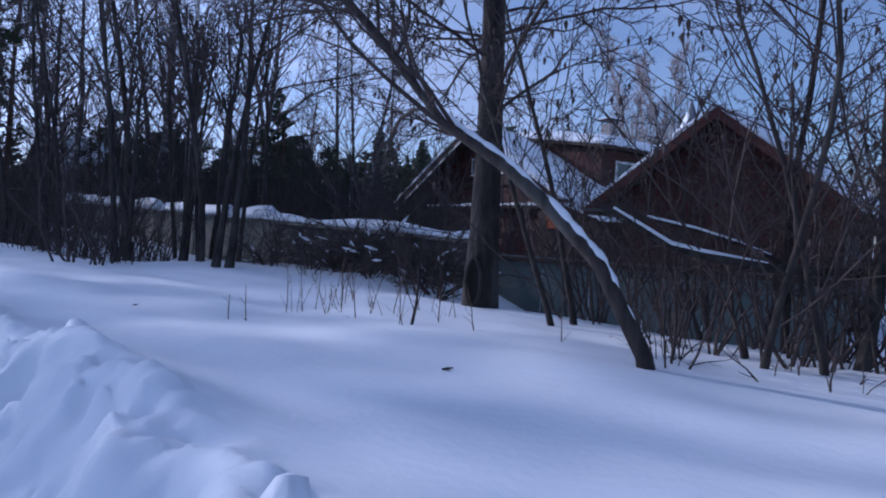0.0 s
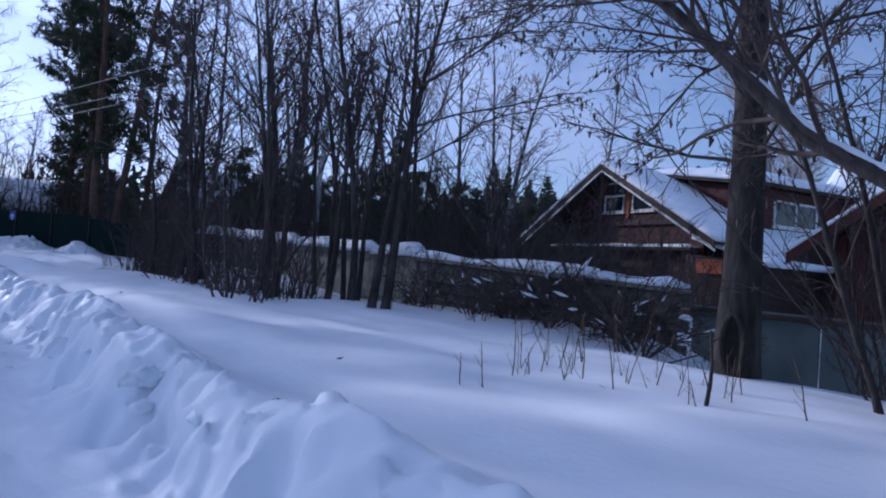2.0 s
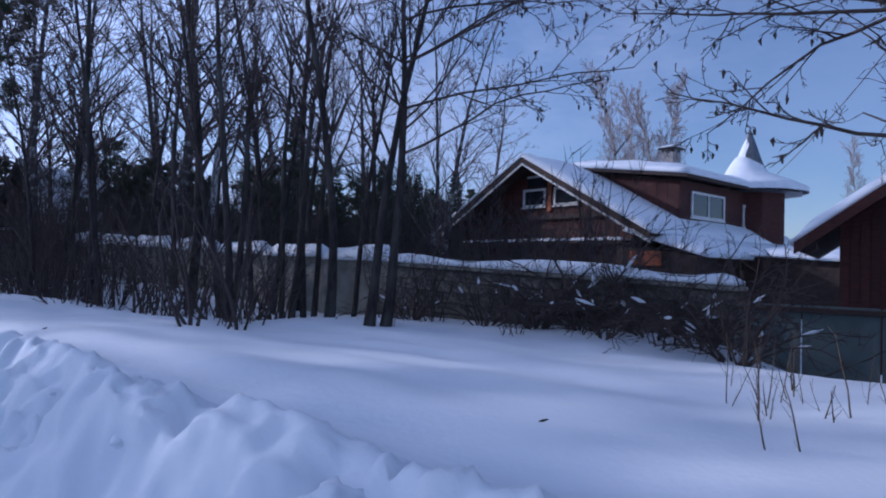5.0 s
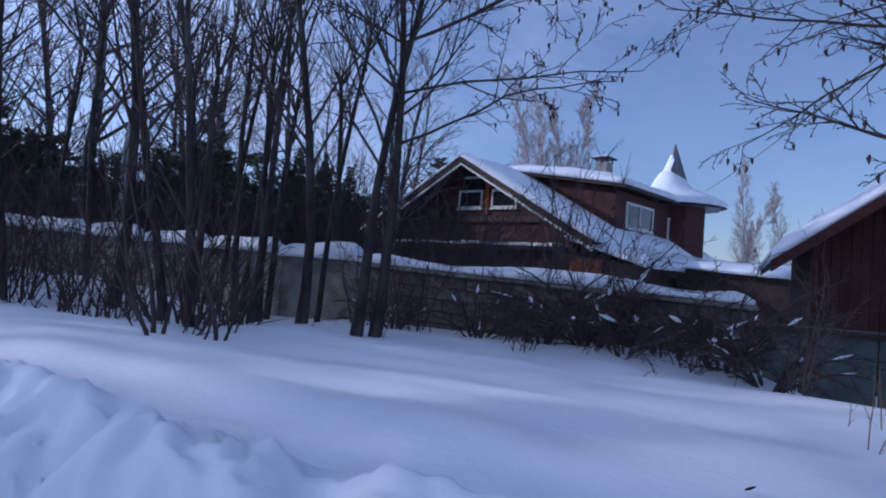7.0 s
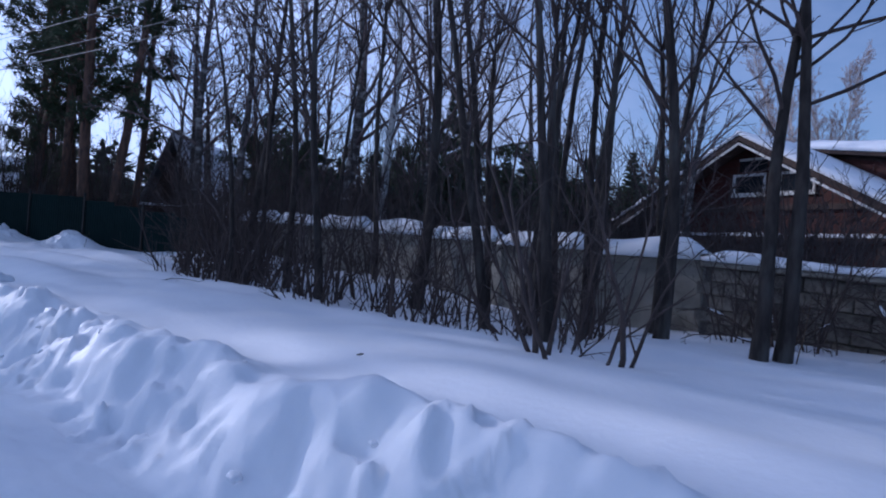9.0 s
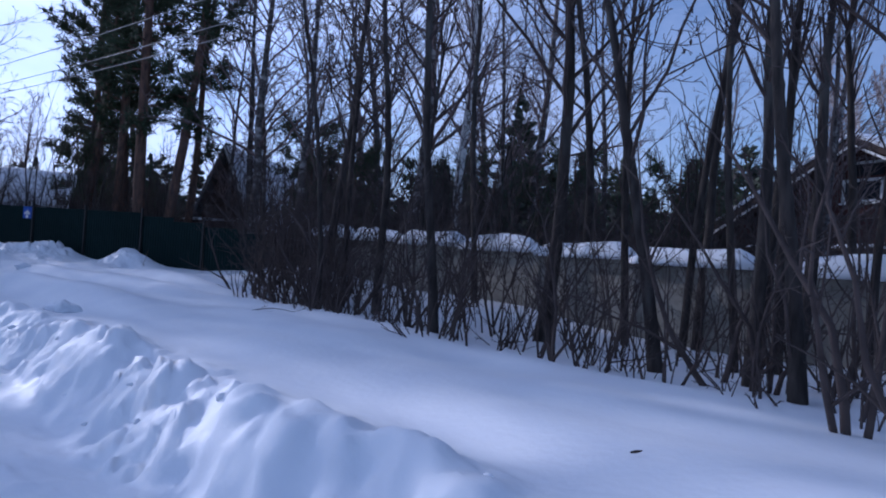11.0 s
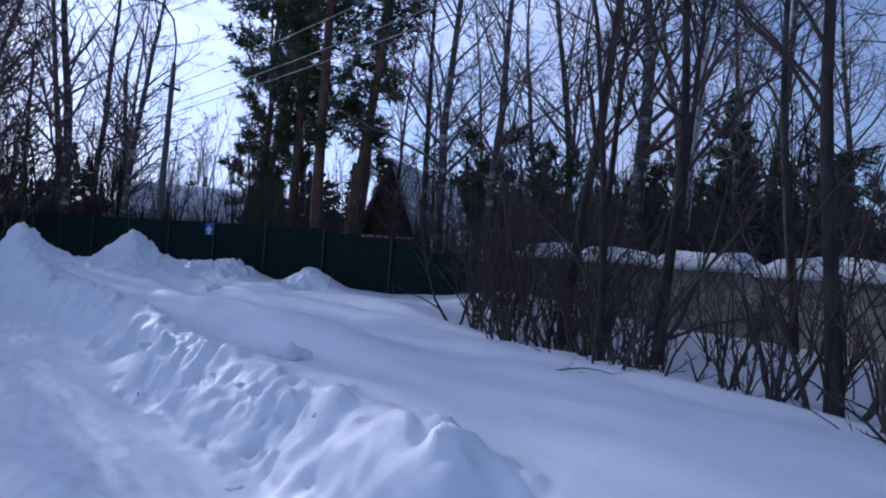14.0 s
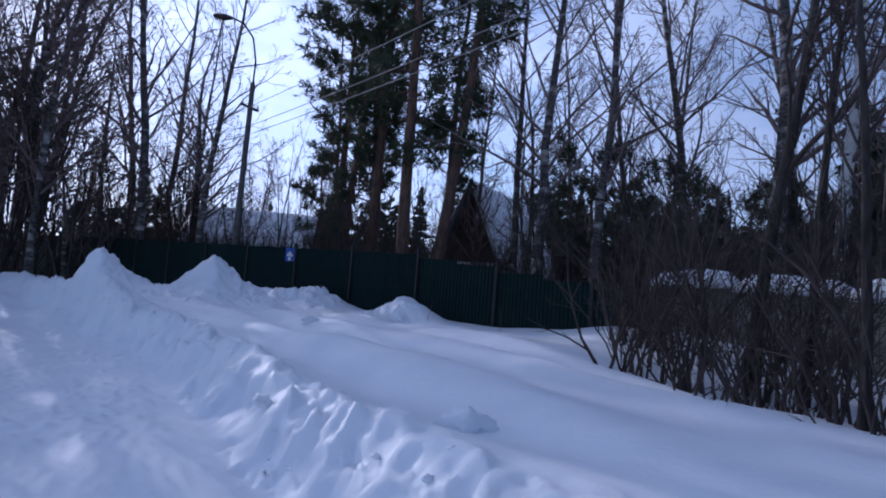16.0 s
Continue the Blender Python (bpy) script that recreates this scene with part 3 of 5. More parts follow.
def build_house():
    ob = thing("house", HOUSE, "dark red boarded house with snow-covered gable roof and turret", "house")
    apex, slope, half = 6.35, 0.545, 6.0

    def roof_z(x):
        return apex - slope * abs(x - 0.1)

    depth = 11.0
    part("wall", prism("wall", [(-4.6, -0.6), (4.8, -0.6), (4.8, roof_z(4.8) - 0.25), (0.1, apex - 0.25), (-4.6, roof_z(-4.6) - 0.25)], 0.05, depth - 0.5, DARK_WOOD), ob)
    boards(ob, lambda z: ((-4.6, 4.8) if z < 3.4 else (0.1 - (apex - 0.3 - z) / slope, 0.1 + (apex - 0.3 - z) / slope)), -4.6, 4.8, 0.4, 0.05, RED_WOOD, 0.22)
    for side in (-1, 1):
        xe = 0.1 + side * half
        roof = part("roof", prism("roof", [(0.1, apex - 0.12), (xe, roof_z(xe) - 0.12), (xe, roof_z(xe) - 0.24), (0.1, apex - 0.24)], -0.9, depth, DARK_WOOD), ob)
        part("bargeboard", prism("bargeboard", [(0.1, apex - 0.08), (xe, roof_z(xe) - 0.08), (xe, roof_z(xe) - 0.34), (0.1, apex - 0.34)], -0.96, -0.903, DARK_WOOD), ob)
        part("rake_trim", prism("rake_trim", [(0.1, apex - 0.40), (xe, roof_z(xe) - 0.40), (xe, roof_z(xe) - 0.48), (0.1, apex - 0.48)], -0.945, -0.885, WHITE_PAINT), ob)
        part("roof_snow", wavy_slab("roof_snow", [(0.1 - side * 0.1, -1.0, apex - 0.1), (xe + side * 0.12, -1.0, roof_z(xe) - 0.16), (xe + side * 0.12, depth, roof_z(xe) - 0.16), (0.1 - side * 0.1, depth, apex - 0.1)], 0.30, SNOW_CAP, 18, 26, side * 3), ob, label="thick snow on the roof")
    face = Matrix.Translation((0, 0.02, 0))
    window_unit(ob, -0.02, 4.2, 1.25, 0.78, face)
    window_unit(ob, 1.68, 4.2, 1.25, 0.78, face)
    part("post", box_data("post", (0.2, 0.08, 2.0), ORANGE_WOOD, 0.01, (0.83, -0.02, 5.0)), ob)
    for side in (-1, 1):
        x0, x1 = 0.83 + side * 0.22, 0.83 + side * 1.25
        part("upper_pane", prism("upper_pane", [(x0, 5.06), (x1, 5.06), (x1, roof_z(x1) - 0.62), (x0, min(roof_z(x0) - 0.62, 6.0))], -0.012, 0.02, GLASS), ob)
        part("upper_frame", prism("upper_frame", [(x0, roof_z(x0) - 0.62), (x1, roof_z(x1) - 0.62), (x1, roof_z(x1) - 0.54), (x0, roof_z(x0) - 0.54)], -0.05, 0.02, WHITE_PAINT), ob)
    ledge = part("ledge", box_data("ledge", (8.6, 0.55, 0.10), DARK_WOOD, 0.01, (0.4, -0.22, 2.70)), ob)
    part("ledge_snow", wavy_slab("ledge_snow", [(-3.9, -0.5, 2.755), (4.7, -0.5, 2.755), (4.7, 0.0, 2.755), (-3.9, 0.0, 2.755)], 0.13, SNOW_CAP, 40, 5, 5, 0.04), ledge)
    part("orange_panel", box_data("orange_panel", (1.3, 0.05, 0.5), ORANGE_WOOD, 0.01, (5.6, -0.46, 2.1)), ob, label="bright orange boards")
    part("beam", box_data("beam", (8.8, 0.14, 0.2), DARK_WOOD, 0.02, (0.2, -0.05, 3.75)), ob)
    # the wing on the right slope, with its cheek wall, long window and turret
    a0, b0, b1, zb, zt = 5.4, 2.0, 9.6, 3.1, 5.15
    wing = part("wing", prism("wing", [(0.6, 5.9), (0.6, 5.3), (a0, zb), (a0, zt)], b0 + 0.03, b1, DARK_WOOD), ob)
    z = zb
    while z < zt - 0.1:
        part("wing_board", box_data("wing_board", (0.03, b1 - b0, 0.21), RED_WOOD, 0, (a0 + 0.015, (b0 + b1) / 2, z + 0.11)), wing)
        z += 0.222
    for k in range(9):
        x0 = 1.2 + k * 0.465
        part("cheek_board", prism("cheek_board", [(x0, 5.85 - (x0 - 0.6) * 0.15 - 0.05), (x0 + 0.45, 5.85 - (x0 - 0.15) * 0.15 - 0.05), (x0 + 0.45, roof_z(x0 + 0.45) + 0.1), (x0, roof_z(x0) + 0.1)], b0, b0 + 0.03, RED_WOOD), wing)
    part("wing_roof", prism("wing_roof", [(0.2, 6.10), (a0 + 0.55, 5.26), (a0 + 0.55, 5.14), (0.2, 5.98)], b0 - 0.45, b1 + 0.4, DARK_WOOD), ob)
    part("wing_snow", wavy_slab("wing_snow", [(0.2, b0 - 0.5, 6.10), (a0 + 0.62, b0 - 0.5, 5.25), (a0 + 0.62, b1 + 0.45, 5.25), (0.2, b1 + 0.45, 6.10)], 0.42, SNOW_CAP, 12, 24, 9, 0.10), ob, label="thick overhanging snow on the wing roof")
    side_wall = Matrix.Translation((a0 + 0.03, 0, 0)) @ Matrix.Rotation(radians(90), 4, 'Z')
    window_unit(ob, 4.0, 3.75, 2.5, 1.02, side_wall, 2)
    window_unit(ob, 7.2, 3.6, 0.75, 1.0, side_wall, 1)
    # turret with a pointed roof
    bm = bmesh.new()
    bmesh.ops.create_cone(bm, cap_ends=True, segments=8, radius1=1.5, radius2=1.5, depth=2.3, matrix=Matrix.Translation((5.0, 8.3, zb + 1.05)))
    me = bpy.data.meshes.new("turret")
    bm.to_mesh(me)
    bm.free()
    me.materials.append(RED_WOOD)
    turret = part("turret", me, ob)
    for nm, r1, r2, z0, z1, mat in (("turret_roof", 2.2, 0.9, 5.15, 5.75, TIN), ("spire", 0.86, 0.02, 5.75, 8.15, TIN)):
        bm = bmesh.new()
        bmesh.ops.create_cone(bm, cap_ends=True, segments=8, radius1=r1, radius2=r2, depth=z1 - z0, matrix=Matrix.Translation((5.0, 8.3, (z0 + z1) / 2)))
        me = bpy.data.meshes.new(nm)
        bm.to_mesh(me)
        bm.free()
        me.materials.append(mat)
        part(nm, me, turret, label="grey tin")
    sn = []
    rings = [(2.3, 5.22), (2.32, 5.42), (1.9, 5.66), (1.1, 6.0), (0.80, 6.3), (0.62, 6.55), (0.45, 6.62)]
    for r, z in rings:
        for k in range(24):
            a = 2 * math.pi * k / 24
            w = 1 + 0.05 * noise.noise((math.cos(a) * 2, math.sin(a) * 2, z))
            zz = z + (0.25 * math.cos(a + 2.2) if z > 6.2 else 0)
            sn.append((5.0 + math.cos(a) * r * w, 8.3 + math.sin(a) * r * w, zz))
    part("turret_snow", mesh_of("turret_snow", sn, [(i * 24 + k, i * 24 + (k + 1) % 24, (i + 1) * 24 + (k + 1) % 24, (i + 1) * 24 + k) for i in range(len(rings) - 1) for k in range(24)], SNOW_CAP, True), turret)
    # snow blown against one flank of the spire
    flank, k = [], 14
    for i in range(7):
        u = i / 6
        r = 0.86 * (1 - u * 0.78) + 0.05 * (1 - u)
        for j in range(k + 1):
            a = radians(115 + 165 * (j / k)) + 0.25 * noise.noise((i * 0.9, 5.0, 1.0)) * (1 if j in (0, k) else 0)
            flank.append((5.0 + math.cos(a) * r, 8.3 + math.sin(a) * r, 5.77 + 1.87 * u))
    part("spire_snow", mesh_of("spire_snow", flank, [(i * (k + 1) + j, i * (k + 1) + j + 1, (i + 1) * (k + 1) + j + 1, (i + 1) * (k + 1) + j) for i in range(6) for j in range(k)], SNOW_CAP, True), turret, label="snow blown against the spire")
    # lean-to roof under the wing
    part("lean_to", prism("lean_to", [(a0 - 1, 2.55), (a0 + 2.1, 2.2), (a0 + 2.1, -0.6), (a0 - 1, -0.6)], -0.4, b1 + 3.2, DARK_WOOD), ob)
    part("lean_to_snow", wavy_slab("lean_to_snow", [(a0 - 0.6, -0.6, 3.05), (a0 + 2.5, -0.6, 2.15), (a0 + 2.5, b1 + 0.8, 2.15), (a0 - 0.6, b1 + 0.8, 3.05)], 0.32, SNOW_CAP, 12, 26, 15, 0.10), ob)
    # low outbuilding against the lean-to
    out = part("outbuilding", prism("outbuilding", [(a0 + 2.15, 2.3), (12.6, 2.05), (12.6, -0.8), (a0 + 2.15, -0.8)], 2.6, 6.4, DARK_WOOD), ob, label="low dark outbuilding")
    part("outbuilding_snow", wavy_slab("outbuilding_snow", [(a0 + 2.2, 2.3, 2.33), (11.2, 2.3, 2.12), (11.2, 6.6, 2.42), (a0 + 2.2, 6.6, 2.63)], 0.26, SNOW_CAP, 16, 14, 21, 0.12), out)
    # chimney
    ch = part("chimney", box_data("chimney", (0.55, 0.55, 1.5), BRICK, 0.02, (3.5, 4.5, 5.95)), ob)
    part("chimney_cap", box_data("chimney_cap", (0.8, 0.8, 0.07), IRON, 0.02, (3.5, 4.5, 6.86)), ch)
    for dx in (-0.24, 0.24):
        for dy in (-0.24, 0.24):
            part("cap_leg", box_data("cap_leg", (0.05, 0.05, 0.2), IRON, 0, (3.5 + dx, 4.5 + dy, 6.75)), ch)
    part("cap_snow", wavy_slab("cap_snow", [(3.12, 4.12, 6.9), (3.88, 4.12, 6.9), (3.88, 4.88, 6.9), (3.12, 4.88, 6.9)], 0.12, SNOW_CAP, 6, 6, 4, 0.02), ch)
    return ob


build_house()

# ---- red shed ----


def build_shed():
    m = Matrix.Translation(at(3.84, 13.4, 0)) @ Matrix.Rotation(math.atan2(-DIR_S.y, -DIR_S.x), 4, 'Z')
    # local x runs back along the road, local y away from it
    ob = thing("shed", m, "red boarded shed with snow on its gable roof", "shed")
    apex, el, er = 4.2, -2.7, 2.45
    sl, sr = (apex - 2.2) / 2.7, (apex - 2.3) / 2.4

    def roof_z(x):
        return apex - (sl * -x if x < 0 else sr * x)

    part("wall", prism("wall", [(-2.0, -0.9), (2.2, -0.9), (2.2, roof_z(2.2) - 0.15), (0, apex - 0.15), (-2.0, roof_z(-2.0) - 0.15)], 0.05, 5.0, DARK_WOOD), ob)
    x = -2.0
    while x < 2.15:
        w = 0.16
        part("board", prism("board", [(x, -0.9), (x + w - 0.01, -0.9), (x + w - 0.01, roof_z(x + w) - 0.17), (x, roof_z(x) - 0.17)], 0.0, 0.05, RED_WOOD), ob)
        x += w
    for side in (-1, 1):
        xe = el if side < 0 else er
        part("roof", prism("roof", [(0, apex), (xe, roof_z(xe)), (xe, roof_z(xe) - 0.12), (0, apex - 0.12)], -0.5, 5.4, DARK_WOOD), ob)
        part("bargeboard", prism("bargeboard", [(0, apex + 0.02), (xe, roof_z(xe) + 0.02), (xe, roof_z(xe) - 0.2), (0, apex - 0.2)], -0.55, -0.503, RED_WOOD), ob)
        part("roof_snow", wavy_slab("roof_snow", [(0, -0.52, apex), (xe * 1.02, -0.52, roof_z(xe * 1.02)), (xe * 1.02, 5.4, roof_z(xe * 1.02)), (0, 5.4, apex)], 0.28, SNOW_CAP, 12, 14, 20 + side, 0.06), ob)
    return ob


build_shed()

# ---- walls along the yard ----


def snow_cap(parent, x0, x1, z, width, thick, seed):
    return part("snow_cap", wavy_slab("snow_cap", [(x0, -width / 2, z), (x1, -width / 2, z), (x1, width / 2, z), (x0, width / 2, z)], thick, SNOW_CAP, max(4, int((x1 - x0) * 7)), 6, seed, 0.11), parent, label="snow cap along the top")


def wall_matrix(s, d):
    return Matrix.Translation(at(s, d, 0)) @ Matrix.Rotation(math.atan2(-DIR_S.y, -DIR_S.x), 4, 'Z')


def build_concrete_wall():
    ob = thing("wall_concrete", wall_matrix(27.0, 9.7), "weathered concrete panel wall with a snow cap", "wall", kind="structure")
    x = 0.0
    while x < 13.4:
        top = 2.0 - 0.030 * x
        part("panel", box_data("panel", (1.92, 0.12, 3.2), CONCRETE, 0.015, (x + 0.97, 0, top - 1.6)), ob)
        part("post", box_data("post", (0.16, 0.2, 3.2), CONCRETE, 0.02, (x, 0, top - 1.55)), ob)
        snow_cap(ob, x, x + 1.94, top + 0.003, 0.40, 0.29, x)
        x += 1.95


def build_block_wall():
    ob = thing("wall_block", wall_matrix(13.3, 9.5) @ Matrix.Rotation(radians(2.0), 4, 'Y'), "rough grey concrete block wall with snow on top", "wall", kind="structure")
    part("mortar", box_data("mortar", (6.3, 0.24, 2.6), MORTAR, 0, (3.15, 0.02, 0.25)), ob)
    rng = np.random.default_rng(4)
    base = box_data("block", (0.385, 0.3, 0.185), BLOCK, 0.012)
    for row in range(9):
        for c in range(16):
            o = part("block", base, ob, Matrix.Translation((0.2 + 0.4 * c + (0.2 if row % 2 else 0) - 0.1, rng.normal(0, 0.006), -0.05 + 0.2 * row + 0.1)))
    part("coping", box_data("coping", (6.5, 0.42, 0.07), CONCRETE, 0.02, (3.2, 0, 1.60)), ob)
    snow_cap(ob, -0.05, 6.4, 1.638, 0.46, 0.16, 31)


def build_low_fence():
    ob = thing("wall_sheet", wall_matrix(7.2, 10.6), "low grey-green sheet fence at the yard edge", "fence", kind="structure")
    for k in range(6):
        part("sheet", box_data("sheet", (0.98, 0.04, 1.4), GREY_GREEN, 0.008, (0.5 + k, 0.0, 0.45)), ob)
    part("rail", box_data("rail", (6.0, 0.06, 0.08), DARK_WOOD, 0.01, (3.0, -0.05, 1.08)), ob)


build_concrete_wall()
build_block_wall()
build_low_fence()

# ---- green fence ----


def build_green_fence():
    a = Vector((-13.9, 24.05, 0))
    way = Vector((-0.9707, 0.2402, 0))
    turn = Matrix.Rotation(math.atan2(way.y, way.x), 4, 'Z')
    ob = thing("wall_green", Matrix.Translation(a) @ turn, "dark green corrugated sheet metal fence with posts", "fence", kind="structure")
    n_rib = 12

    def sheet(width, h):
        prof = []
        for k in range(n_rib):
            x = width * k / n_rib
            w = width / n_rib
            prof += [(x, 0.0), (x + w * 0.35, 0.0), (x + w * 0.45, 0.022), (x + w * 0.85, 0.022), (x + w * 0.97, 0.0)]
        prof.append((width, 0.0))
        v = [(x, y, z) for z in (-h, 0) for x, y in prof]
        m = len(prof)
        return mesh_of("sheet", v, [(i, i + 1, m + i + 1, m + i) for i in range(m - 1)], GREEN_METAL)

    tall = sheet(1.2, 3.0)
    post = box_data("post", (0.07, 0.06, 3.4), IRON, 0.006, (0, 0, -1.6))
    for k in range(34):
        x = 1.2 * k
        px = a.x + way.x * x
        top = 2.46 + 0.012 * max(0, -20.8 - px) if px < -20.8 else 2.46 - 0.105 * (px + 20.8)
        part("sheet", tall, ob, Matrix.Translation((x, 0, top)))
        if k % 2 == 0:
            part("post", post, ob, Matrix.Translation((x, 0.05, top + 0.03)))
    sign = thing("house_sign", Matrix.Translation(a + way * 12.25 + Vector((0, 0, 2.3))) @ turn @ Matrix.Rotation(math.pi, 4, 'Z'), "small blue square plate with white pointed mark on the fence", "sign")
    part("plate", box_data("plate", (0.42, 0.02, 0.40), BLUE_SIGN, 0.006, (0, -0.06, 0.0)), sign)
    part("mark", prism("mark", [(-0.14, -0.06), (0.14, -0.06), (0.14, -0.02), (0, 0.09), (-0.14, -0.02)], -0.082, -0.071, WHITE_PAINT), sign)
    part("stem", box_data("stem", (0.10, 0.012, 0.10), WHITE_PAINT, 0, (0, -0.077, -0.13)), sign)


build_green_fence()

# ---- A-frame hut and low house behind the fence ----


def build_a_frame():
    m = Matrix.Translation((-23.8, 37.0, 0)) @ Matrix.Rotation(radians(-4), 4, 'Z')
    ob = thing("a_frame_hut", m, "steep wooden A-frame hut with snow on the roof", "hut")
    apex, k = 6.5, 2.25
    hw = (apex - 0.4) / k
    part("gable_wall", prism("gable_wall", [(-hw + 0.25, 0.2), (hw - 0.25, 0.2), (0, apex - 0.45)], 0.05, 7.0, DARK_WOOD), ob)
    x = -hw + 0.3
    while x < hw - 0.4:
        z0, z1 = apex - 0.5 - k * abs(x), apex - 0.5 - k * abs(x + 0.2)
        if min(z0, z1) > 0.4:
            part("board", prism("board", [(x, 0.2), (x + 0.19, 0.2), (x + 0.19, z1), (x, z0)], 0.0, 0.05, DARK_WOOD), ob)
        x += 0.2
    for side in (-1, 1):
        part("roof", prism("roof", [(0, apex), (side * hw * 1.05, apex - k * hw * 1.05), (side * (hw * 1.05 - 0.14), apex - k * hw * 1.05), (0, apex - 0.32)], -0.5, 7.4, TIN), ob)
        part("rake_trim", prism("rake_trim", [(0, apex + 0.02), (side * hw * 1.06, apex - k * hw * 1.05), (side * (hw * 1.06 - 0.07), apex - k * hw * 1.05), (0, apex - 0.16)], -0.54, -0.504, WHITE_PAINT if side > 0 else TIN), ob)
        part("roof_snow", wavy_slab("roof_snow", [(side * 0.05, -0.45, apex - 0.05), (side * hw * 1.04, -0.45, apex - k * hw * 1.03), (side * hw * 1.04, 7.4, apex - k * hw * 1.03), (side * 0.05, 7.4, apex - 0.05)], 0.14, SNOW_CAP, 14, 14, 40 + side, 0.03), ob)
    part("ledge", box_data("ledge", (4.0, 0.7, 0.12), DARK_WOOD, 0.02, (0, -0.3, 2.72)), ob)
    part("ledge_snow", wavy_slab("ledge_snow", [(-1.9, -0.65, 2.785), (1.9, -0.65, 2.785), (1.9, -0.05, 2.785), (-1.9, -0.05, 2.785)], 0.13, SNOW_CAP, 16, 5, 44, 0.03), ob)


build_a_frame()


def build_low_house(ridge_a, ridge_b, apex, eave, half, label):
    """A plain gabled house under snow, with its ridge between two places."""
    a, b = Vector((*ridge_a, 0)), Vector((*ridge_b, 0))
    m = Matrix.Translation(a) @ Matrix.Rotation(math.atan2((b - a).y, (b - a).x), 4, 'Z')
    ln = (b - a).length
    ob = thing("low_house", m, label, "house")
    flank = Matrix.Rotation(radians(90), 4, 'Z')
    part("wall", prism("wall", [(-half + 0.5, 0.0), (half - 0.5, 0.0), (half - 0.5, eave + 0.15), (0, apex - 0.25), (-half + 0.5, eave + 0.15)], -ln + 0.3, -0.3, DARK_WOOD), ob, flank)
    for side in (-1, 1):
        quad = [(0, 0, apex), (ln, 0, apex), (ln, side * half, eave), (0, side * half, eave)]
        part("roof", wavy_slab("roof", [(q[0], q[1], q[2] - 0.14) for q in quad], 0.12, TIN, 4, 4, 60 + side, 0.0), ob)
        part("roof_snow", wavy_slab("roof_snow", quad, 0.32, SNOW_CAP, 22, 14, 50 + side, 0.16), ob)
    return ob


build_low_house((-40.3, 37.4), (-34.6, 40.8), 5.1, 2.9, 3.4, "low dark house with snow on its broad gable roof")

# ---- street pole and cables ----


def build_pole(x, y, top, arm=True):
    s, d = sd_of(x, y)
    ob = thing("street_lamp", Matrix.Translation((x, y, 0)), "dark weathered street pole with a bent lamp arm", "street lamp")
    t = Tubes()
    t.add(np.array([(0, 0, 0.2), (0.05, 0, top * 0.5), (0.1, 0, top)]), (0.125, 0.11, 0.085), 10)
    part("pole", t.mesh("pole", POLE), ob)
    t = Tubes()
    pts = [(0.1, 0, top - 0.6), (0.12, 0, top + 0.8), (0.0, -0.1, top + 1.6), (-0.35, -0.25, top + 2.1), (-0.8, -0.45, top + 2.3)]
    t.add(np.array(pts), [0.035] * 5, 7)
    part("arm", t.mesh("arm", IRON), ob)
    bm = bmesh.new()
    bmesh.ops.create_uvsphere(bm, u_segments=10, v_segments=6, radius=0.5, matrix=Matrix.Translation((-1.05, -0.57, top + 2.28)) @ Matrix.Rotation(radians(28), 4, 'Z') @ Matrix.Diagonal((0.75, 0.3, 0.22, 1)))
    me = bpy.data.meshes.new("lamp_head")
    bm.to_mesh(me)
    bm.free()
    me.materials.append(IRON)
    part("lamp_head", me, ob)
    part("crossarm", box_data("crossarm", (0.08, 0.9, 0.08), IRON, 0.01, (0.08, 0, top - 0.9)), ob)
    for dy in (-0.4, 0.0, 0.4):
        part("insulator", box_data("insulator", (0.07, 0.07, 0.13), WHITE_PAINT, 0.02, (0.08, dy, top - 0.79)), ob)
    return ob


build_pole(-29.4, 28.5, 8.4)


def cable(p0, p1, sag, radius=0.012, label="thin grey overhead cable"):
    n = 24
    pts = [np.array(p0) + (np.array(p1) - np.array(p0)) * i / n - np.array([0, 0, sag * 4 * (i / n) * (1 - i / n)]) for i in range(n + 1)]
    t = Tubes()
    t.add(np.array(pts), [radius] * (n + 1), 5)
    ob = new("cable", t.mesh("cable", CABLE))
    return tagged(ob, label, "cable", "overhead cables")


for k, (dz, off) in enumerate(((6.5, 0.0), (6.95, 0.25), (7.4, -0.2))):
    cable((-29.35, 28.5 + off, dz), (4.0, 9.3 + off, dz + 0.2), 0.35)
    cable((-62.0, 38.0 + off, dz), (-29.35, 28.5 + off, dz), 0.5)
cable((9.2, 24.8, 5.3), (3.2, 9.8, 6.8), 0.25, 0.014, "thin dark house supply cable")

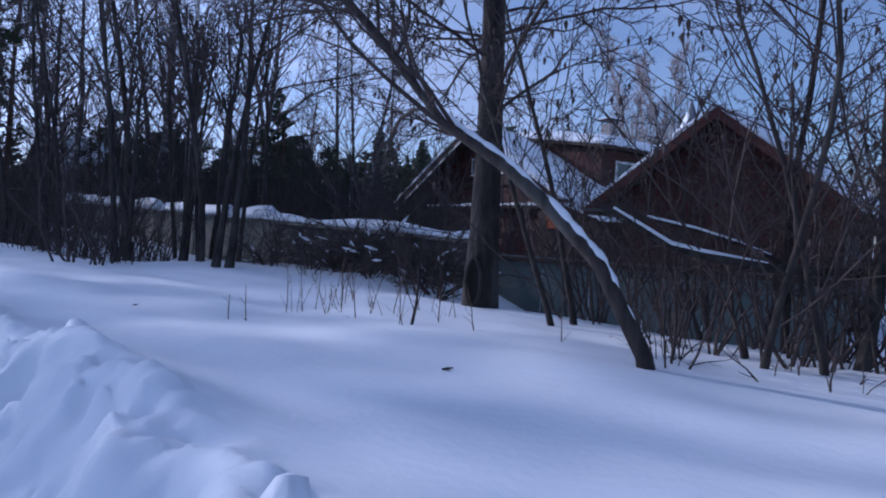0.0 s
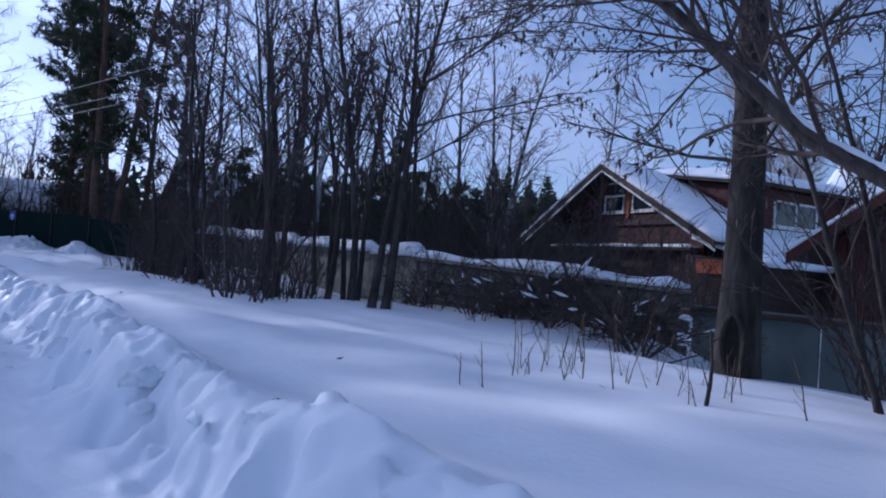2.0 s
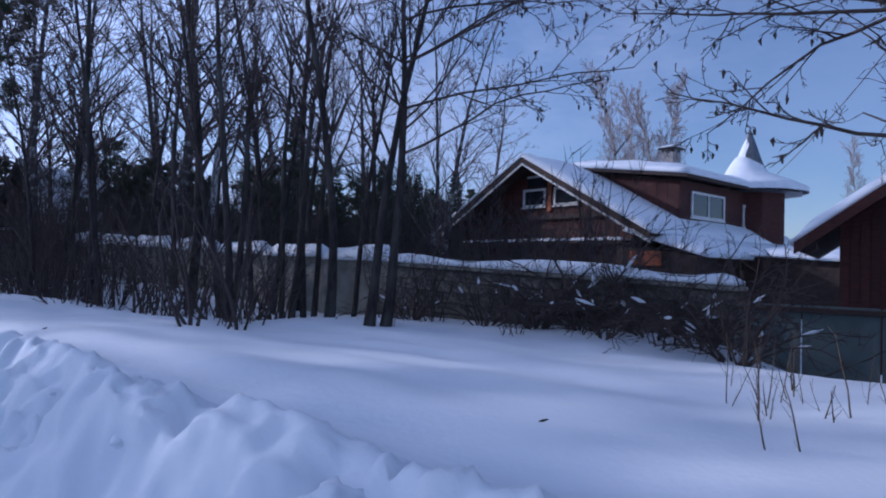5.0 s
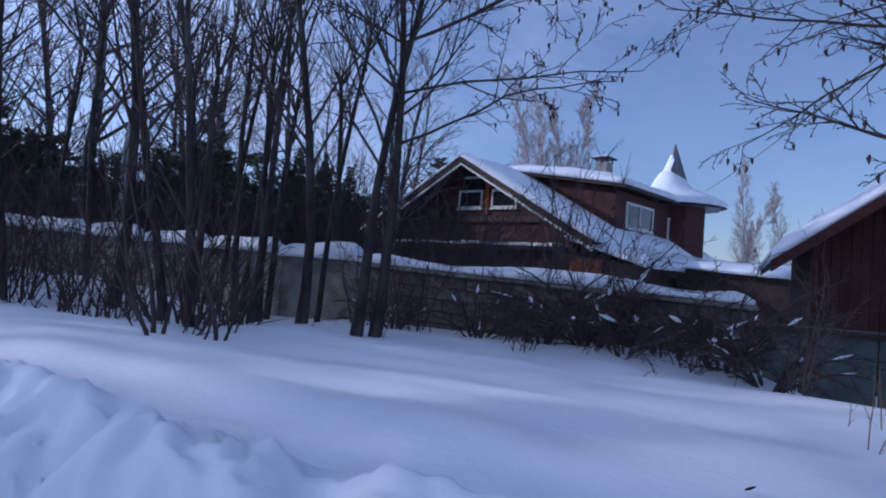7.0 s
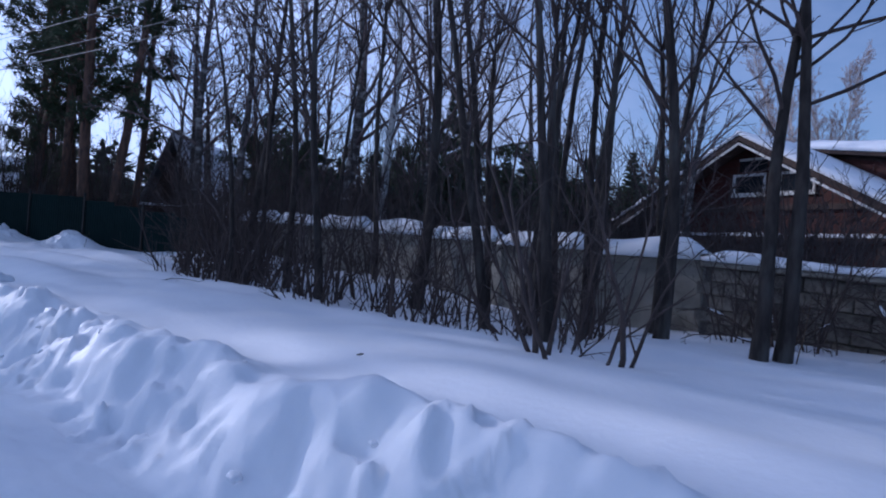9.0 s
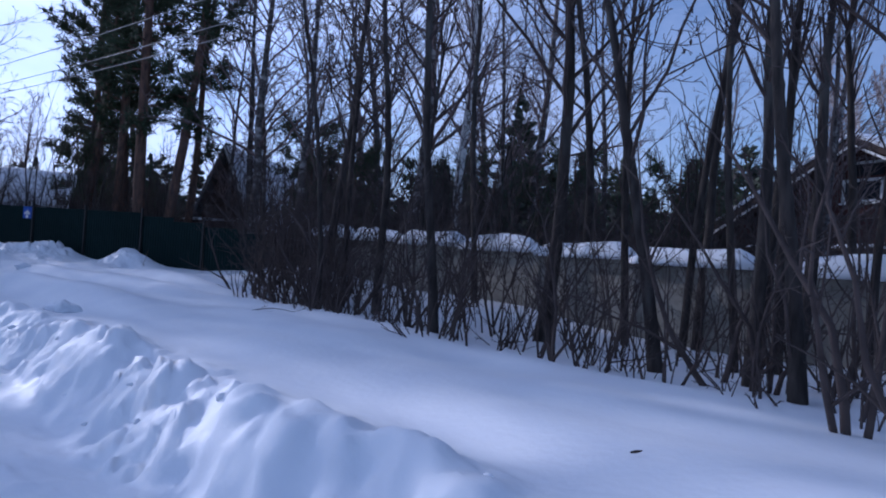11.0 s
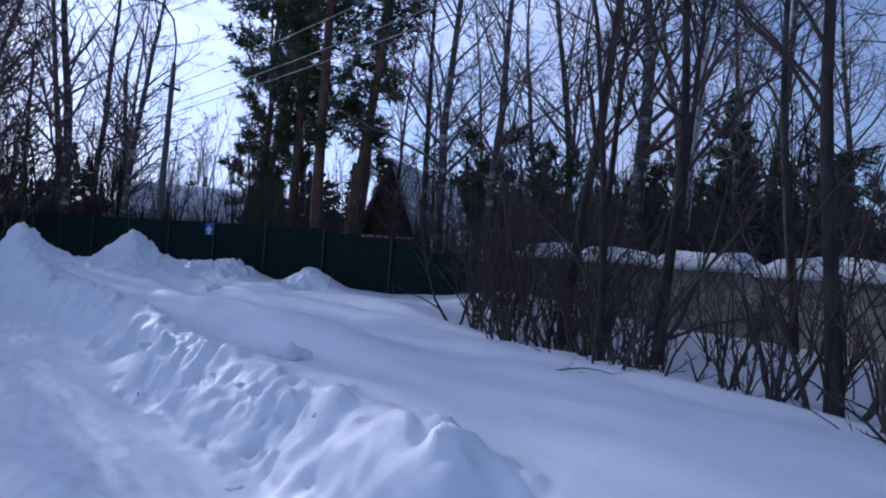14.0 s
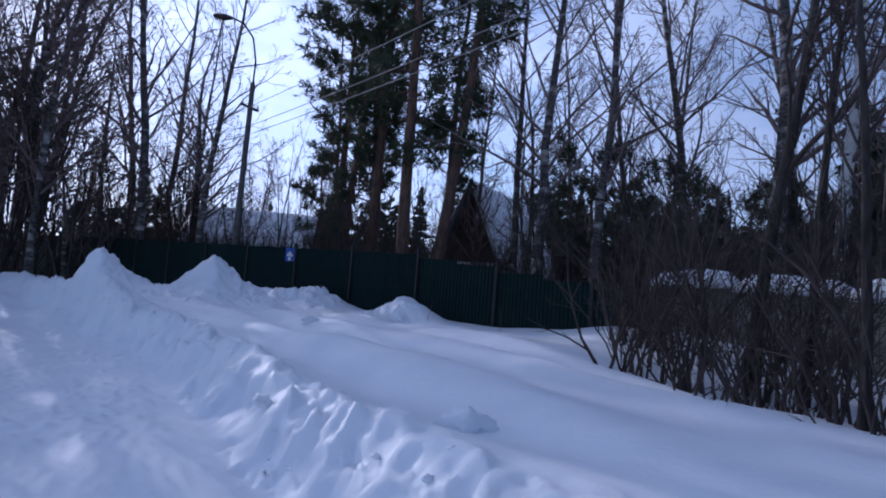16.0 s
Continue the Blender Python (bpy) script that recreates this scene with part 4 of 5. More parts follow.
# ---- trees ----
rnd = random.Random(11)
THIN = [bare_tree(100 + k, h, r, first=f * 0.8, limbs=l, reach=0.31, up=0.04, counts=(5, 4, 3), catkin=0.04, steep=0.75, thin=0.007, wobble=0.035, lean=ln) for k, (h, r, f, l, ln) in enumerate((
    (9.5, 0.075, 0.35, 20, (0.03, 0)), (10.5, 0.09, 0.32, 22, (0.10, 0.03)), (8.5, 0.065, 0.4, 18, (-0.05, 0.04)), (11.0, 0.10, 0.3, 24, (0.02, -0.04))))]
TALL = [bare_tree(200 + k, h, r, first=f, limbs=l, reach=0.26, up=0.03, counts=(5, 4, 3), steep=0.85, thin=0.008, wobble=0.05, lean=ln, mats=(BIRCH, BIRCH_TWIG)) for k, (h, r, f, l, ln) in enumerate((
    (17, 0.19, 0.22, 30, (0.02, 0.0)), (15, 0.16, 0.25, 26, (0.10, 0.0)), (16, 0.17, 0.28, 26, (-0.04, 0.03)), (18, 0.24, 0.2, 30, (0.0, 0.02))))]
CLUMP = [bare_tree(300 + k, h, 0.045, first=0.2, limbs=30, reach=0.30, up=0.06, counts=(4, 3), steep=0.6, thin=0.007, wobble=0.05, forks=n) for k, (h, n) in enumerate(((6.5, 5), (5.5, 6), (7.5, 4)))]
PALE_TRUNK = TALL[1][0].copy()
PALE_TRUNK.materials[0] = PALE_BIRCH
PALE = bare_tree(400, 15, 0.17, first=0.10, limbs=170, reach=0.20, up=0.07, counts=(8, 8), steep=0.5, spread=0.6, thin=0.010, limb_r=0.13, mats=(PALE_BIRCH, FROST_TWIG), forks=2, segs=(3, 1, 1, 1))
FINE = [bare_tree(420 + k, hh, 0.11, first=0.14, limbs=46, reach=0.26, up=0.05, counts=(7, 6), steep=0.7, spread=0.65, thin=0.0065, wobble=0.05, forks=fk, mats=(BIRCH, BIRCH_TWIG), segs=(2, 1, 1, 1)) for k, (hh, fk) in enumerate(((12.0, 1), (10.0, 2), (14.0, 1)))]
SPRUCE = [spruce(500, 9.0, 2.0), spruce(501, 7.0, 2.0), spruce(502, 11.0, 2.3)]
LOW_PINE = pine(605, 17, 0.17, 0.16, 56, 3.2)
PINE = [pine(600, 19, 0.19, 0.24, 52, 3.8), pine(601, 17, 0.16, 0.26, 46, 3.4, (0.06, 0.0)), pine(602, 9.5, 0.14, 0.18, 40, 2.6), pine(603, 7.5, 0.12, 0.12, 36, 2.6)]
BUSH = [shrub(700, 2.2, 9, 0.48, (3, 2), r0=0.022), shrub(701, 1.6, 10, 0.55, (3, 2), r0=0.02), shrub(702, 2.7, 8, 0.5, (4, 2), r0=0.026), shrub(703, 1.2, 9, 0.5, (3, 2), r0=0.018), shrub(704, 3.2, 7, 0.4, (5, 3), r0=0.03)]
TALL_BUSH = [shrub(710, 5.0, 9, 0.6, (6, 4, 2), 0.006, r0=0.026), shrub(711, 6.0, 8, 0.7, (7, 4, 2), 0.006, r0=0.03)]


def turned():
    return rnd.uniform(0, 6.28)


THIN_LABEL, TALL_LABEL = "slender leafless alder with dark bark in the snow", "tall leafless birch with grey patchy bark"
SPREAD = bare_tree(150, 9.0, 0.085, first=0.4, limbs=20, reach=0.3, up=0.03, counts=(5, 4, 3), steep=0.75, thin=0.007, wobble=0.03, lean=(0.10, 0.0), catkin=0.12,
                   low=((3.3, -0.3, 3.4, 0.5), (3.9, -0.05, 3.9, 0.42), (4.4, -0.5, 3.9, 0.35), (4.9, -0.2, 3.8, 0.3), (5.5, 0.1, 3.4, 0.25), (3.7, 2.9, 2.6, 0.6), (4.6, 2.4, 2.6, 0.6)))
plant("alder_tree", SPREAD, stand_xy(-4.53, 12.95, 0.0), "leaning leafless alder with long catkin-hung side branches", "tree", "alders along the snow field")
# alders along the edge of the field
for x, y, k, sz, tn in ((-4.78, 12.9, 1, 0.9, 0.4), (-5.5, 14.0, 3, 0.85, 0.2), (-6.94, 13.1, 0, 0.9, 2.0), (-7.6, 15.2, 1, 0.9, 2.6),
                        (-8.9, 17.2, 3, 1.1, 1.0), (-10.4, 16.4, 0, 1.0, 3.2), (-11.9, 19.3, 1, 0.95, 4.4), (-13.4, 20.6, 3, 1.0, 2.2),
                        (-12.6, 17.9, 2, 0.85, 1.7), (-7.9, 20.5, 1, 1.1, 3.8)):
    plant("alder_tree", THIN[k], stand_xy(x, y, tn, sz), THIN_LABEL, "tree", "alders along the snow field")
# topped alders between the field and the wall, with brooms of upright shoots


def topped_alder(seed, height, radius, lean, shoots=11):
    rng = np.random.default_rng(seed)
    line = bend(rng, (0, 0, -0.3), (lean[0], lean[1], 1), height + 0.3, 9, 0.03, 0.01)
    trunk, crown = Tubes(), Tubes()
    trunk.add(line, np.linspace(1.1, 0.62, 10) * radius, 8)
    for i, n, ln in ((9, shoots, 2.3), (8, 4, 1.7), (7, 3, 1.4), (5, 2, 1.1)):
        for _ in range(n):
            p = line[i] - (line[i] - line[i - 1]) * rng.random() * (i < 9) * 0.8
            a = rng.uniform(0, 2 * math.pi)
            tilt = rng.uniform(0.15, 0.75)
            b = bend(rng, p, (math.cos(a) * tilt, math.sin(a) * tilt, 1), ln * rng.uniform(0.5, 1.15), 5, 0.07, 0.10)
            crown.add(b, np.linspace(0.016, 0.005, 6), 5)
            sprout(rng, crown, b, 0.010, 0, 0, 0.5, (3, 2), 0.05, 0.3, 0.004, (2, 1))
    return trunk.mesh("trunk", BARK), crown.mesh("crown", TWIG)


TOPPED = [topped_alder(350, 4.6, 0.062, (0.05, 0.0)), topped_alder(351, 5.2, 0.055, (-0.08, 0.04)), topped_alder(352, 4.1, 0.07, (0.12, 0.02)), topped_alder(353, 5.8, 0.06, (0.02, -0.05))]
for k, (x, y, sz) in enumerate(((-7.6, 17.6, 1.0), (-7.0, 16.8, 1.0), (-6.1, 16.5, 0.95), (-6.6, 15.7, 0.9), (-6.15, 15.6, 1.0), (-5.2, 15.6, 0.95), (-7.1, 13.8, 0.9), (-10.1, 19.8, 1.05), (-12.8, 20.1, 1.0), (-11.6, 22.0, 1.1), (-6.3, 14.8, 1.0),
                                (-6.6, 17.5, 1.1), (-4.9, 16.5, 1.0))):
    plant("topped_alder", TOPPED[k % 4], stand_xy(x, y, turned(), sz), "topped leafless alder with a broom of upright shoots", "tree", "topped alders at the wall")
# big birches behind the walls
for x, y, k, sz, tn in ((-12.75, 27.0, 3, 1.0, 0.4), (-11.4, 27.4, 1, 1.05, 0.2), (-18.4, 28.2, 0, 0.9, 1.5), (-16.9, 28.4, 1, 1.0, 0.3), (-14.8, 31.0, 2, 1.0, 2.0), (-20.3, 31.5, 2, 0.9, 4.1),
                        (-31.8, 29.3, 0, 0.85, 2.6), (-9.0, 30.0, 0, 0.95, 3.3), (-6.0, 33.5, 2, 0.9, 1.1), (-28.0, 36.0, 0, 1.0, 0.2), (-37.0, 34.0, 3, 0.8, 1.3),
                        (-10.5, 38.0, 3, 0.9, 2.2), (-17.5, 39.0, 0, 1.0, 5.5), (-42.0, 33.0, 1, 0.9, 4.0), (-4.0, 42.0, 1, 0.9, 3.0), (2.0, 47.0, 0, 0.9, 1.9)):
    kind = (PALE_TRUNK, TALL[k][-1]) if (x, y) == (-11.4, 27.4) else TALL[k]
    plant("birch_tree", kind, stand_xy(x, y, tn, sz), TALL_LABEL, "tree", "birches behind the fences")
for x, y, k, sz, tn in ((-22.6, 28.2, 0, 1.0, 0.0), (-21.5, 27.9, 1, 1.05, 0.5), (-25.2, 30.6, 0, 0.95, 2.4), (-26.5, 33.5, 1, 1.0, 4.4), (-23.6, 33.0, 1, 1.0, 1.4)):
    plant("pine_tree", PINE[k], stand_xy(x, y, tn, sz), "tall pine with reddish trunk and dark needle crown", "tree", "pines behind the green fence")
for x, y, sz, tn in ((-29.1, 34.2, 1.0, 0.3), (-26.4, 30.4, 0.9, 2.0), (-34.5, 43.0, 1.0, 4.0)):
    plant("pine_tree", LOW_PINE, stand_xy(x, y, tn, sz), "tall dark pine with needle branches far down the trunk", "tree", "pines behind the green fence")
for x, y, sz in ((20.0, 63.0, 1.5), (21.0, 64.5, 1.45), (36.0, 56.0, 0.9), (40.0, 55.0, 0.8)):
    plant("pale_birch_tree", PALE, stand_xy(x, y, turned(), sz), "pale frosted birch with white twin trunks", "tree", "far pale birches")
for s, d, k, sz in ((47, 1, 0, 1.0), (49, -3, 1, 1.0), (54, -5, 0, 1.1), (55, 2.5, 1, 1.1), (62, 1, 0, 1.15), (64, 5, 1, 1.1), (66, -5, 2, 1.15), 
                    (48, -7, 2, 0.9), (58, -9, 1, 1.1), (49, -10, 3, 0.9), (51, -4.0, 3, 1.05), (57, -4.4, 0, 1.15)):
    plant("birch_tree", TALL[k], stand(s, d, turned(), sz * 1.22), TALL_LABEL, "tree", "birches behind the bend of the road")
for s, d, k, sz in ((45, -8, 1, 0.8), (46.5, -4.5, 0, 0.8), (48, -1.5, 1, 0.85), (46, -12, 0, 0.9), (50, -8, 2, 0.8), (51, 0.5, 1, 0.8), (52, -13, 2, 0.9), (53, -5, 0, 0.95), (57, -1, 2, 0.9), (58, 3.5, 1, 1.0), (62, -8, 2, 1.0), (44.5, -15, 1, 0.9), (48.5, -4.4, 2, 1.5), (50, -3.1, 2, 1.55), (46.5, -2.6, 2, 1.4), (52.5, -4.9, 2, 1.6), (55, -3.6, 2, 1.65), (47.5, -5.6, 2, 1.4), (58, 6, 1, 0.8), (60, 9, 0, 0.8), (63, 7, 1, 0.95), (57, 11, 1, 0.8), (66, 10, 0, 0.9), (69, 5, 2, 0.9), (56, 3.6, 0, 0.75)):
    plant("birch_tree", FINE[k], stand(s, d, turned(), sz), "bushy leafless birch with dense fine twigs", "tree", "birches behind the bend of the road")
for s, d, k, sz in ((16, 15, 1, 1.0), (26, 16, 0, 1.0), (33, 17, 0, 1.1), (36, 13, 1, 1.0), (38, 17, 2, 1.0), (31, 24, 2, 1.0), (41, 14, 0, 1.1)):
    plant("birch_tree", FINE[k], stand(s, d, turned(), sz), "bushy leafless birch with dense fine twigs", "tree", "birches behind the fences")
for k in range(9):
    plant("willow_bush", TALL_BUSH[k % 2], stand(45.5 + 0.8 * k, -6 + (k * 5) % 11, turned(), rnd.uniform(1.4, 2.0)), "very tall leafless willow thicket behind the fence", "bush", "tall willows behind the bend")
for k in range(12):
    plant("bare_thicket", CLUMP[k % 3], stand(46 + 0.6 * k + rnd.uniform(-1, 1), -10 + (k * 7) % 17 + rnd.uniform(-1, 1), turned(), rnd.uniform(1.0, 1.7)), "tall leafless thicket behind the green fence", "bush", "thickets behind the fence")
for s, d, k, sz in ((48.6, 6.2, 0, 0.75), (48.9, 8.4, 1, 0.7), (49.2, 4.6, 1, 0.8), (48.4, 7.3, 1, 0.65), (48.8, 9.6, 0, 0.7), (49.4, 3.2, 0, 0.75)):
    plant("willow_bush", TALL_BUSH[k], stand(s, d, turned(), sz), "tall leafless willow thicket before the low house", "bush", "tall willows behind the bend")
# dark young conifers behind the concrete wall
for x, y, k, sz in ((-5.2, 24.5, 3, 0.8), (-3.6, 30.0, 0, 0.85), (-5.5, 31.5, 2, 0.72), (-7.5, 28.5, 3, 0.95), (-8.8, 26.0, 3, 0.75), (-10.6, 31.0, 2, 0.8), (-13.5, 33.5, 3, 0.95), (-16.0, 35.0, 2, 0.75),
                    (-11.5, 36.0, 3, 1.1), (-19.0, 36.5, 3, 0.8), (-2.0, 33.0, 3, 0.8), (-30.0, 40.0, 2, 0.8), (-37.0, 45.0, 2, 0.9), (-34.0, 41.5, 3, 0.9), ):
    if k in (2, 3):
        plant("pine_tree", PINE[k], stand_xy(x, y, turned(), sz * 0.66), "young dark pine with low needle branches", "tree", "young pines")
    else:
        plant("spruce_tree", SPRUCE[k], stand_xy(x, y, turned(), sz * 0.66), "dark conical spruce with dense drooping branches", "tree", "spruces")
for x, y, k, sz in ((-1.6, 34.5, 0, 1.0), (-4.4, 27.6, 1, 0.9), (14.5, 52.0, 1, 1.0), (-7.2, 31.8, 1, 1.0), (-9.8, 24.2, 1, 0.6), (-12.2, 29.8, 1, 0.9), (-15.6, 29.6, 1, 0.85), (9.0, 60.0, 2, 0.9)):
    plant("spruce_tree", SPRUCE[k], stand_xy(x, y, turned(), sz * 0.66), "dark conical spruce with dense drooping branches", "tree", "spruces")
# bushes along the edge of the field
for k in range(40):
    s = 12.6 + 1.45 * (k // 4) + rnd.gauss(0.5, 0.28)
    d = 5.5 + 0.5 * math.sin(s * 0.8) * (s < 15) + rnd.uniform(-0.2, 1.6) + max(0, s - 22) * 0.55
    plant("willow_bush", BUSH[rnd.randrange(5)], stand(s, d, turned(), rnd.uniform(0.6, 1.2)), "dense leafless willow bush with thin upright stems", "bush", "bushes along the field")
for k in range(14):
    s = 14.5 + 12.5 * k / 14 + rnd.uniform(-0.3, 0.3)
    plant("willow_bush", TALL_BUSH[k % 2], stand(s, 6.8 + rnd.uniform(-0.3, 2.2), turned(), rnd.uniform(0.45, 0.8)), "tall leafless willow thicket with thin stems", "bush", "tall bushes at the wall")


ARCH = []
for k in range(3):
    rng_a = np.random.default_rng(900 + k)
    stems_a = []
    for q in range(14):
        w_a = Tubes()
        turn_a = rng_a.uniform(0, 6.28)
        line_a = bend(rng_a, (0, 0, -0.2), (math.cos(turn_a) * 0.5, math.sin(turn_a) * 0.5, 1), rng_a.uniform(1.2, 2.1), 8, 0.10, -0.13)
        w_a.add(line_a, np.linspace(0.022, 0.006, 9), 6)
        sprout(rng_a, w_a, line_a, 0.018, 0, 0, 0.8, (9, 5), -0.06, 0.35, 0.005)
        stems_a.append(w_a.mesh("stem", TWIG))
        if q % 2 == 0:
            s_a = Tubes()
            i_a = int(rng_a.integers(3, 8))
            c_a = line_a[i_a] + np.array([0, 0, 0.014])
            w_b = (line_a[i_a] - line_a[i_a - 1]) * rng_a.uniform(0.35, 0.7)
            s_a.add(np.array([c_a - w_b, c_a - w_b * 0.5, c_a + w_b * 0.1, c_a + w_b * 0.5, c_a + w_b]), np.array([0.004, 0.018, 0.026, 0.016, 0.004]) * rng_a.uniform(0.4, 1.1), 7)
            stems_a.append(s_a.mesh("stem_snow", SNOW_CAP))
    ARCH.append(stems_a)
for k in range(12):
    plant("willow_bush", TALL_BUSH[k % 2], stand(21.5 + 0.5 * k, 6.4 + (k * 3) % 7 * 0.35 + 0.12 * k, turned(), rnd.uniform(0.4, 0.62)), "tall leafless willow thicket with thin stems", "bush", "tall bushes at the wall")
for s, d, k, sz, n in ((9.7, 8.7, 0, 0.9, 9), (8.9, 8.8, 1, 1.0, 9), (7.9, 8.7, 2, 0.95, 9), (7.2, 8.5, 0, 0.85, 7), (10.6, 8.6, 1, 0.7, 6), (6.7, 8.1, 2, 0.8, 6), (12.0, 8.5, 2, 0.7, 4), (8.4, 8.2, 1, 0.6, 5)):
    plant("arching_bush", ARCH[k], stand(s, d, turned(), sz * 1.15), "arching leafless bush holding lumps of snow", "bush", "arching bushes at the block wall")
for s, d, k, sz in ((8.8, 8.6, 1, 0.35), (10.2, 8.9, 0, 0.4), (11.6, 8.6, 1, 0.4), (7.6, 8.2, 0, 0.35), (6.4, 7.2, 1, 0.3), (12.4, 8.2, 0, 0.5), (9.6, 7.8, 0, 0.3)):
    plant("willow_bush", TALL_BUSH[k], stand(s, d, turned(), sz), "snowy leafless bush before the block wall", "bush", "bushes at the block wall")
for k in range(8):
    plant("bare_thicket", CLUMP[k % 3], stand(16.5 + k * 2.7 + rnd.uniform(-0.6, 0.6), rnd.uniform(11, 16), turned(), rnd.uniform(0.7, 1.05)), "leafless many-stemmed thicket behind the wall", "bush", "thickets behind the wall")
for k in range(10):
    plant("bare_thicket", CLUMP[k % 3], stand_xy(-26 - k * 2.2, 29.5 + k * 0.3 + rnd.uniform(0, 3), turned(), rnd.uniform(0.7, 1.1)), "leafless many-stemmed thicket behind the green fence", "bush", "thickets behind the fence")

for k in range(16):
    plant("bare_thicket", CLUMP[k % 3], stand_xy(-14.5 - k * 0.85, 27.0 + (k * 5) % 4 * 1.1 + 0.12 * k, turned(), rnd.uniform(0.55, 0.85)), "leafless many-stemmed thicket behind the green fence", "bush", "thickets behind the fence")
for x, y, sz in ((-17.5, 31.5, 0.55), (-31.5, 37.0, 0.6), (-15.2, 28.6, 0.42)):
    plant("pine_tree", PINE[3], stand_xy(x, y, turned(), sz * 1.4), "young dark pine with low needle branches", "tree", "young pines")
# unseen trees added across the road to throw shade on it and the bank
for s, d, k in ((26, -7.5, 0), (31, -6.6, 2), (36, -7.8, 3), (41, -9.4, 0), (46, -9.8, 1), (20, -9.0, 1), (52, -12.5, 0)):
    plant("birch_tree", TALL[k], stand(s, d, turned(), 1.0), "tall leafless birch, unseen, added to shade the road", "tree", "woods across the road")
for s, d, k in ((42.0, -6.2, 0), (44.2, -5.6, 1), (46.5, -7.2, 0), (40.0, -7.4, 1)):
    plant("pine_tree", PINE[k], stand(s, d, turned(), 0.95), "tall pine, unseen, added to shade the road and bank", "tree", "woods across the road")

# ---- the big tree and the broken leaning tree at the start ----
BIG = bare_tree(801, 15, 0.20, first=0.16, limbs=34, reach=0.30, up=0.0, counts=(6, 5, 3), steep=1.1, thin=0.006, wobble=0.012, limb_r=0.17, segs=(5, 4, 2, 2), catkin=0.05, low=((3.5, 1.8, 2.4, 0.25), (3.9, 1.4, 2.8, 0.20), (4.2, 2.2, 2.8, 0.15), (4.5, 1.7, 3.2, 0.15), (4.9, 2.6, 3.0, 0.05), (5.2, 1.9, 3.4, 0.0), (5.6, 1.3, 3.4, 0.0), (6.0, 2.3, 3.4, -0.1), (6.5, 1.7, 3.6, -0.15), (3.4, 4.4, 2.4, 0.4), (3.6, 0.2, 2.8, 0.4), (4.4, 5.2, 3.0, 0.3)))
plant("big_tree", BIG, stand_xy(0.42, 8.25, 0.6), "big dark tree trunk with a hollow at its foot", "tree")


def tree_hollow():
    ob = bpy.data.objects["big_tree"]
    way = radians(-117) - 0.6
    rim, n = Tubes(), 14
    c, sn = math.cos(way), math.sin(way)
    ring = [(0.10 * math.cos(a), 0.30 * math.sin(a)) for a in (2 * math.pi * k / n for k in range(n + 1))]
    rim.add(np.array([(c * 0.235 - sn * x, sn * 0.235 + c * x, 0.36 + z) for x, z in ring]), [0.032] * (n + 1), 6)
    part("hollow_rim", rim.mesh("hollow_rim", BARK), ob)
    v = [(c * 0.215, sn * 0.215, 0.36)] + [(c * 0.245 - sn * x, sn * 0.245 + c * x, 0.36 + z) for x, z in ring[:-1]]
    part("hollow", mesh_of("hollow", v, [(0, 1 + k, 1 + (k + 1) % n) for k in range(n)], HOLLOW), ob)


tree_hollow()


def leaning_tree():
    rng = np.random.default_rng(9)
    base = Vector((1.42, 4.61, 0))
    ob = thing("leaning_tree", Matrix.Translation(base), "broken tree leaning over the snow with snow on its bark", "tree")
    line = np.array([(0.05, -0.02, 0.42), (0.0, 0.0, 0.72), (-0.32, 0.16, 1.37), (-0.71, 0.36, 1.81), (-1.03, 0.52, 2.11), (-1.52, 0.76, 2.46), (-2.1, 1.06, 3.19), (-2.5, 1.26, 3.64), (-3.0, 1.51, 4.34), (-3.5, 1.76, 5.24)])
    t = Tubes()
    t.add(line, (0.08, 0.066, 0.058, 0.056, 0.054, 0.05, 0.044, 0.036, 0.022, 0.01), 9)
    part("trunk", t.mesh("trunk", BARK), ob)
    w = Tubes()
    sprout(rng, w, line[3:], 0.05, 0, 0, 0.8, (22, 6, 5, 3), 0.03, 0.45, 0.004, (6, 4, 2, 1))
    part("crown", w.mesh("crown", TWIG), ob)
    sn = Tubes()
    u = np.linspace(1.15, 5.6, 60)
    pts = np.stack([np.interp(u, np.arange(len(line)), line[:, c]) for c in range(3)], axis=1) + np.array([0.012, 0.0, 0.036])
    lumps = [0.036 + 0.036 * noise.noise((q * 1.7, 3.0, 0.0)) + 0.018 * noise.noise((q * 6.0, 9.0, 0.0)) for q in u]
    lumps = np.clip(lumps, 0.002, 0.05) * np.minimum(1, np.minimum(u - 1.1, 5.65 - u) * 4)
    sn.add(pts, lumps, 8)
    part("bark_snow", sn.mesh("bark_snow", SNOW_CAP), ob)
    return ob


leaning_tree()


def fallen_limb(start, bends, radii, seed, label):
    rng = np.random.default_rng(seed)
    ob = thing("fallen_limb", Matrix.Translation(start), label, "branch")
    line = np.array(bends, float)
    t = Tubes()
    t.add(line, radii, 8)
    part("limb", t.mesh("limb", BARK), ob)
    w = Tubes()
    sprout(rng, w, line, max(radii) * 0.5, 0, 0, 0.7, (9, 5, 3), 0.04, 0.3, 0.004)
    part("side_twig", w.mesh("side_twig", TWIG), ob)
    sn = Tubes()
    sn.add(line[1:-1] + np.array([0, 0, max(radii) * 0.8]), [0.012] + [max(radii) * 0.55] * (len(line) - 4) + [0.012], 7)
    part("limb_snow", sn.mesh("limb_snow", SNOW_CAP), ob)


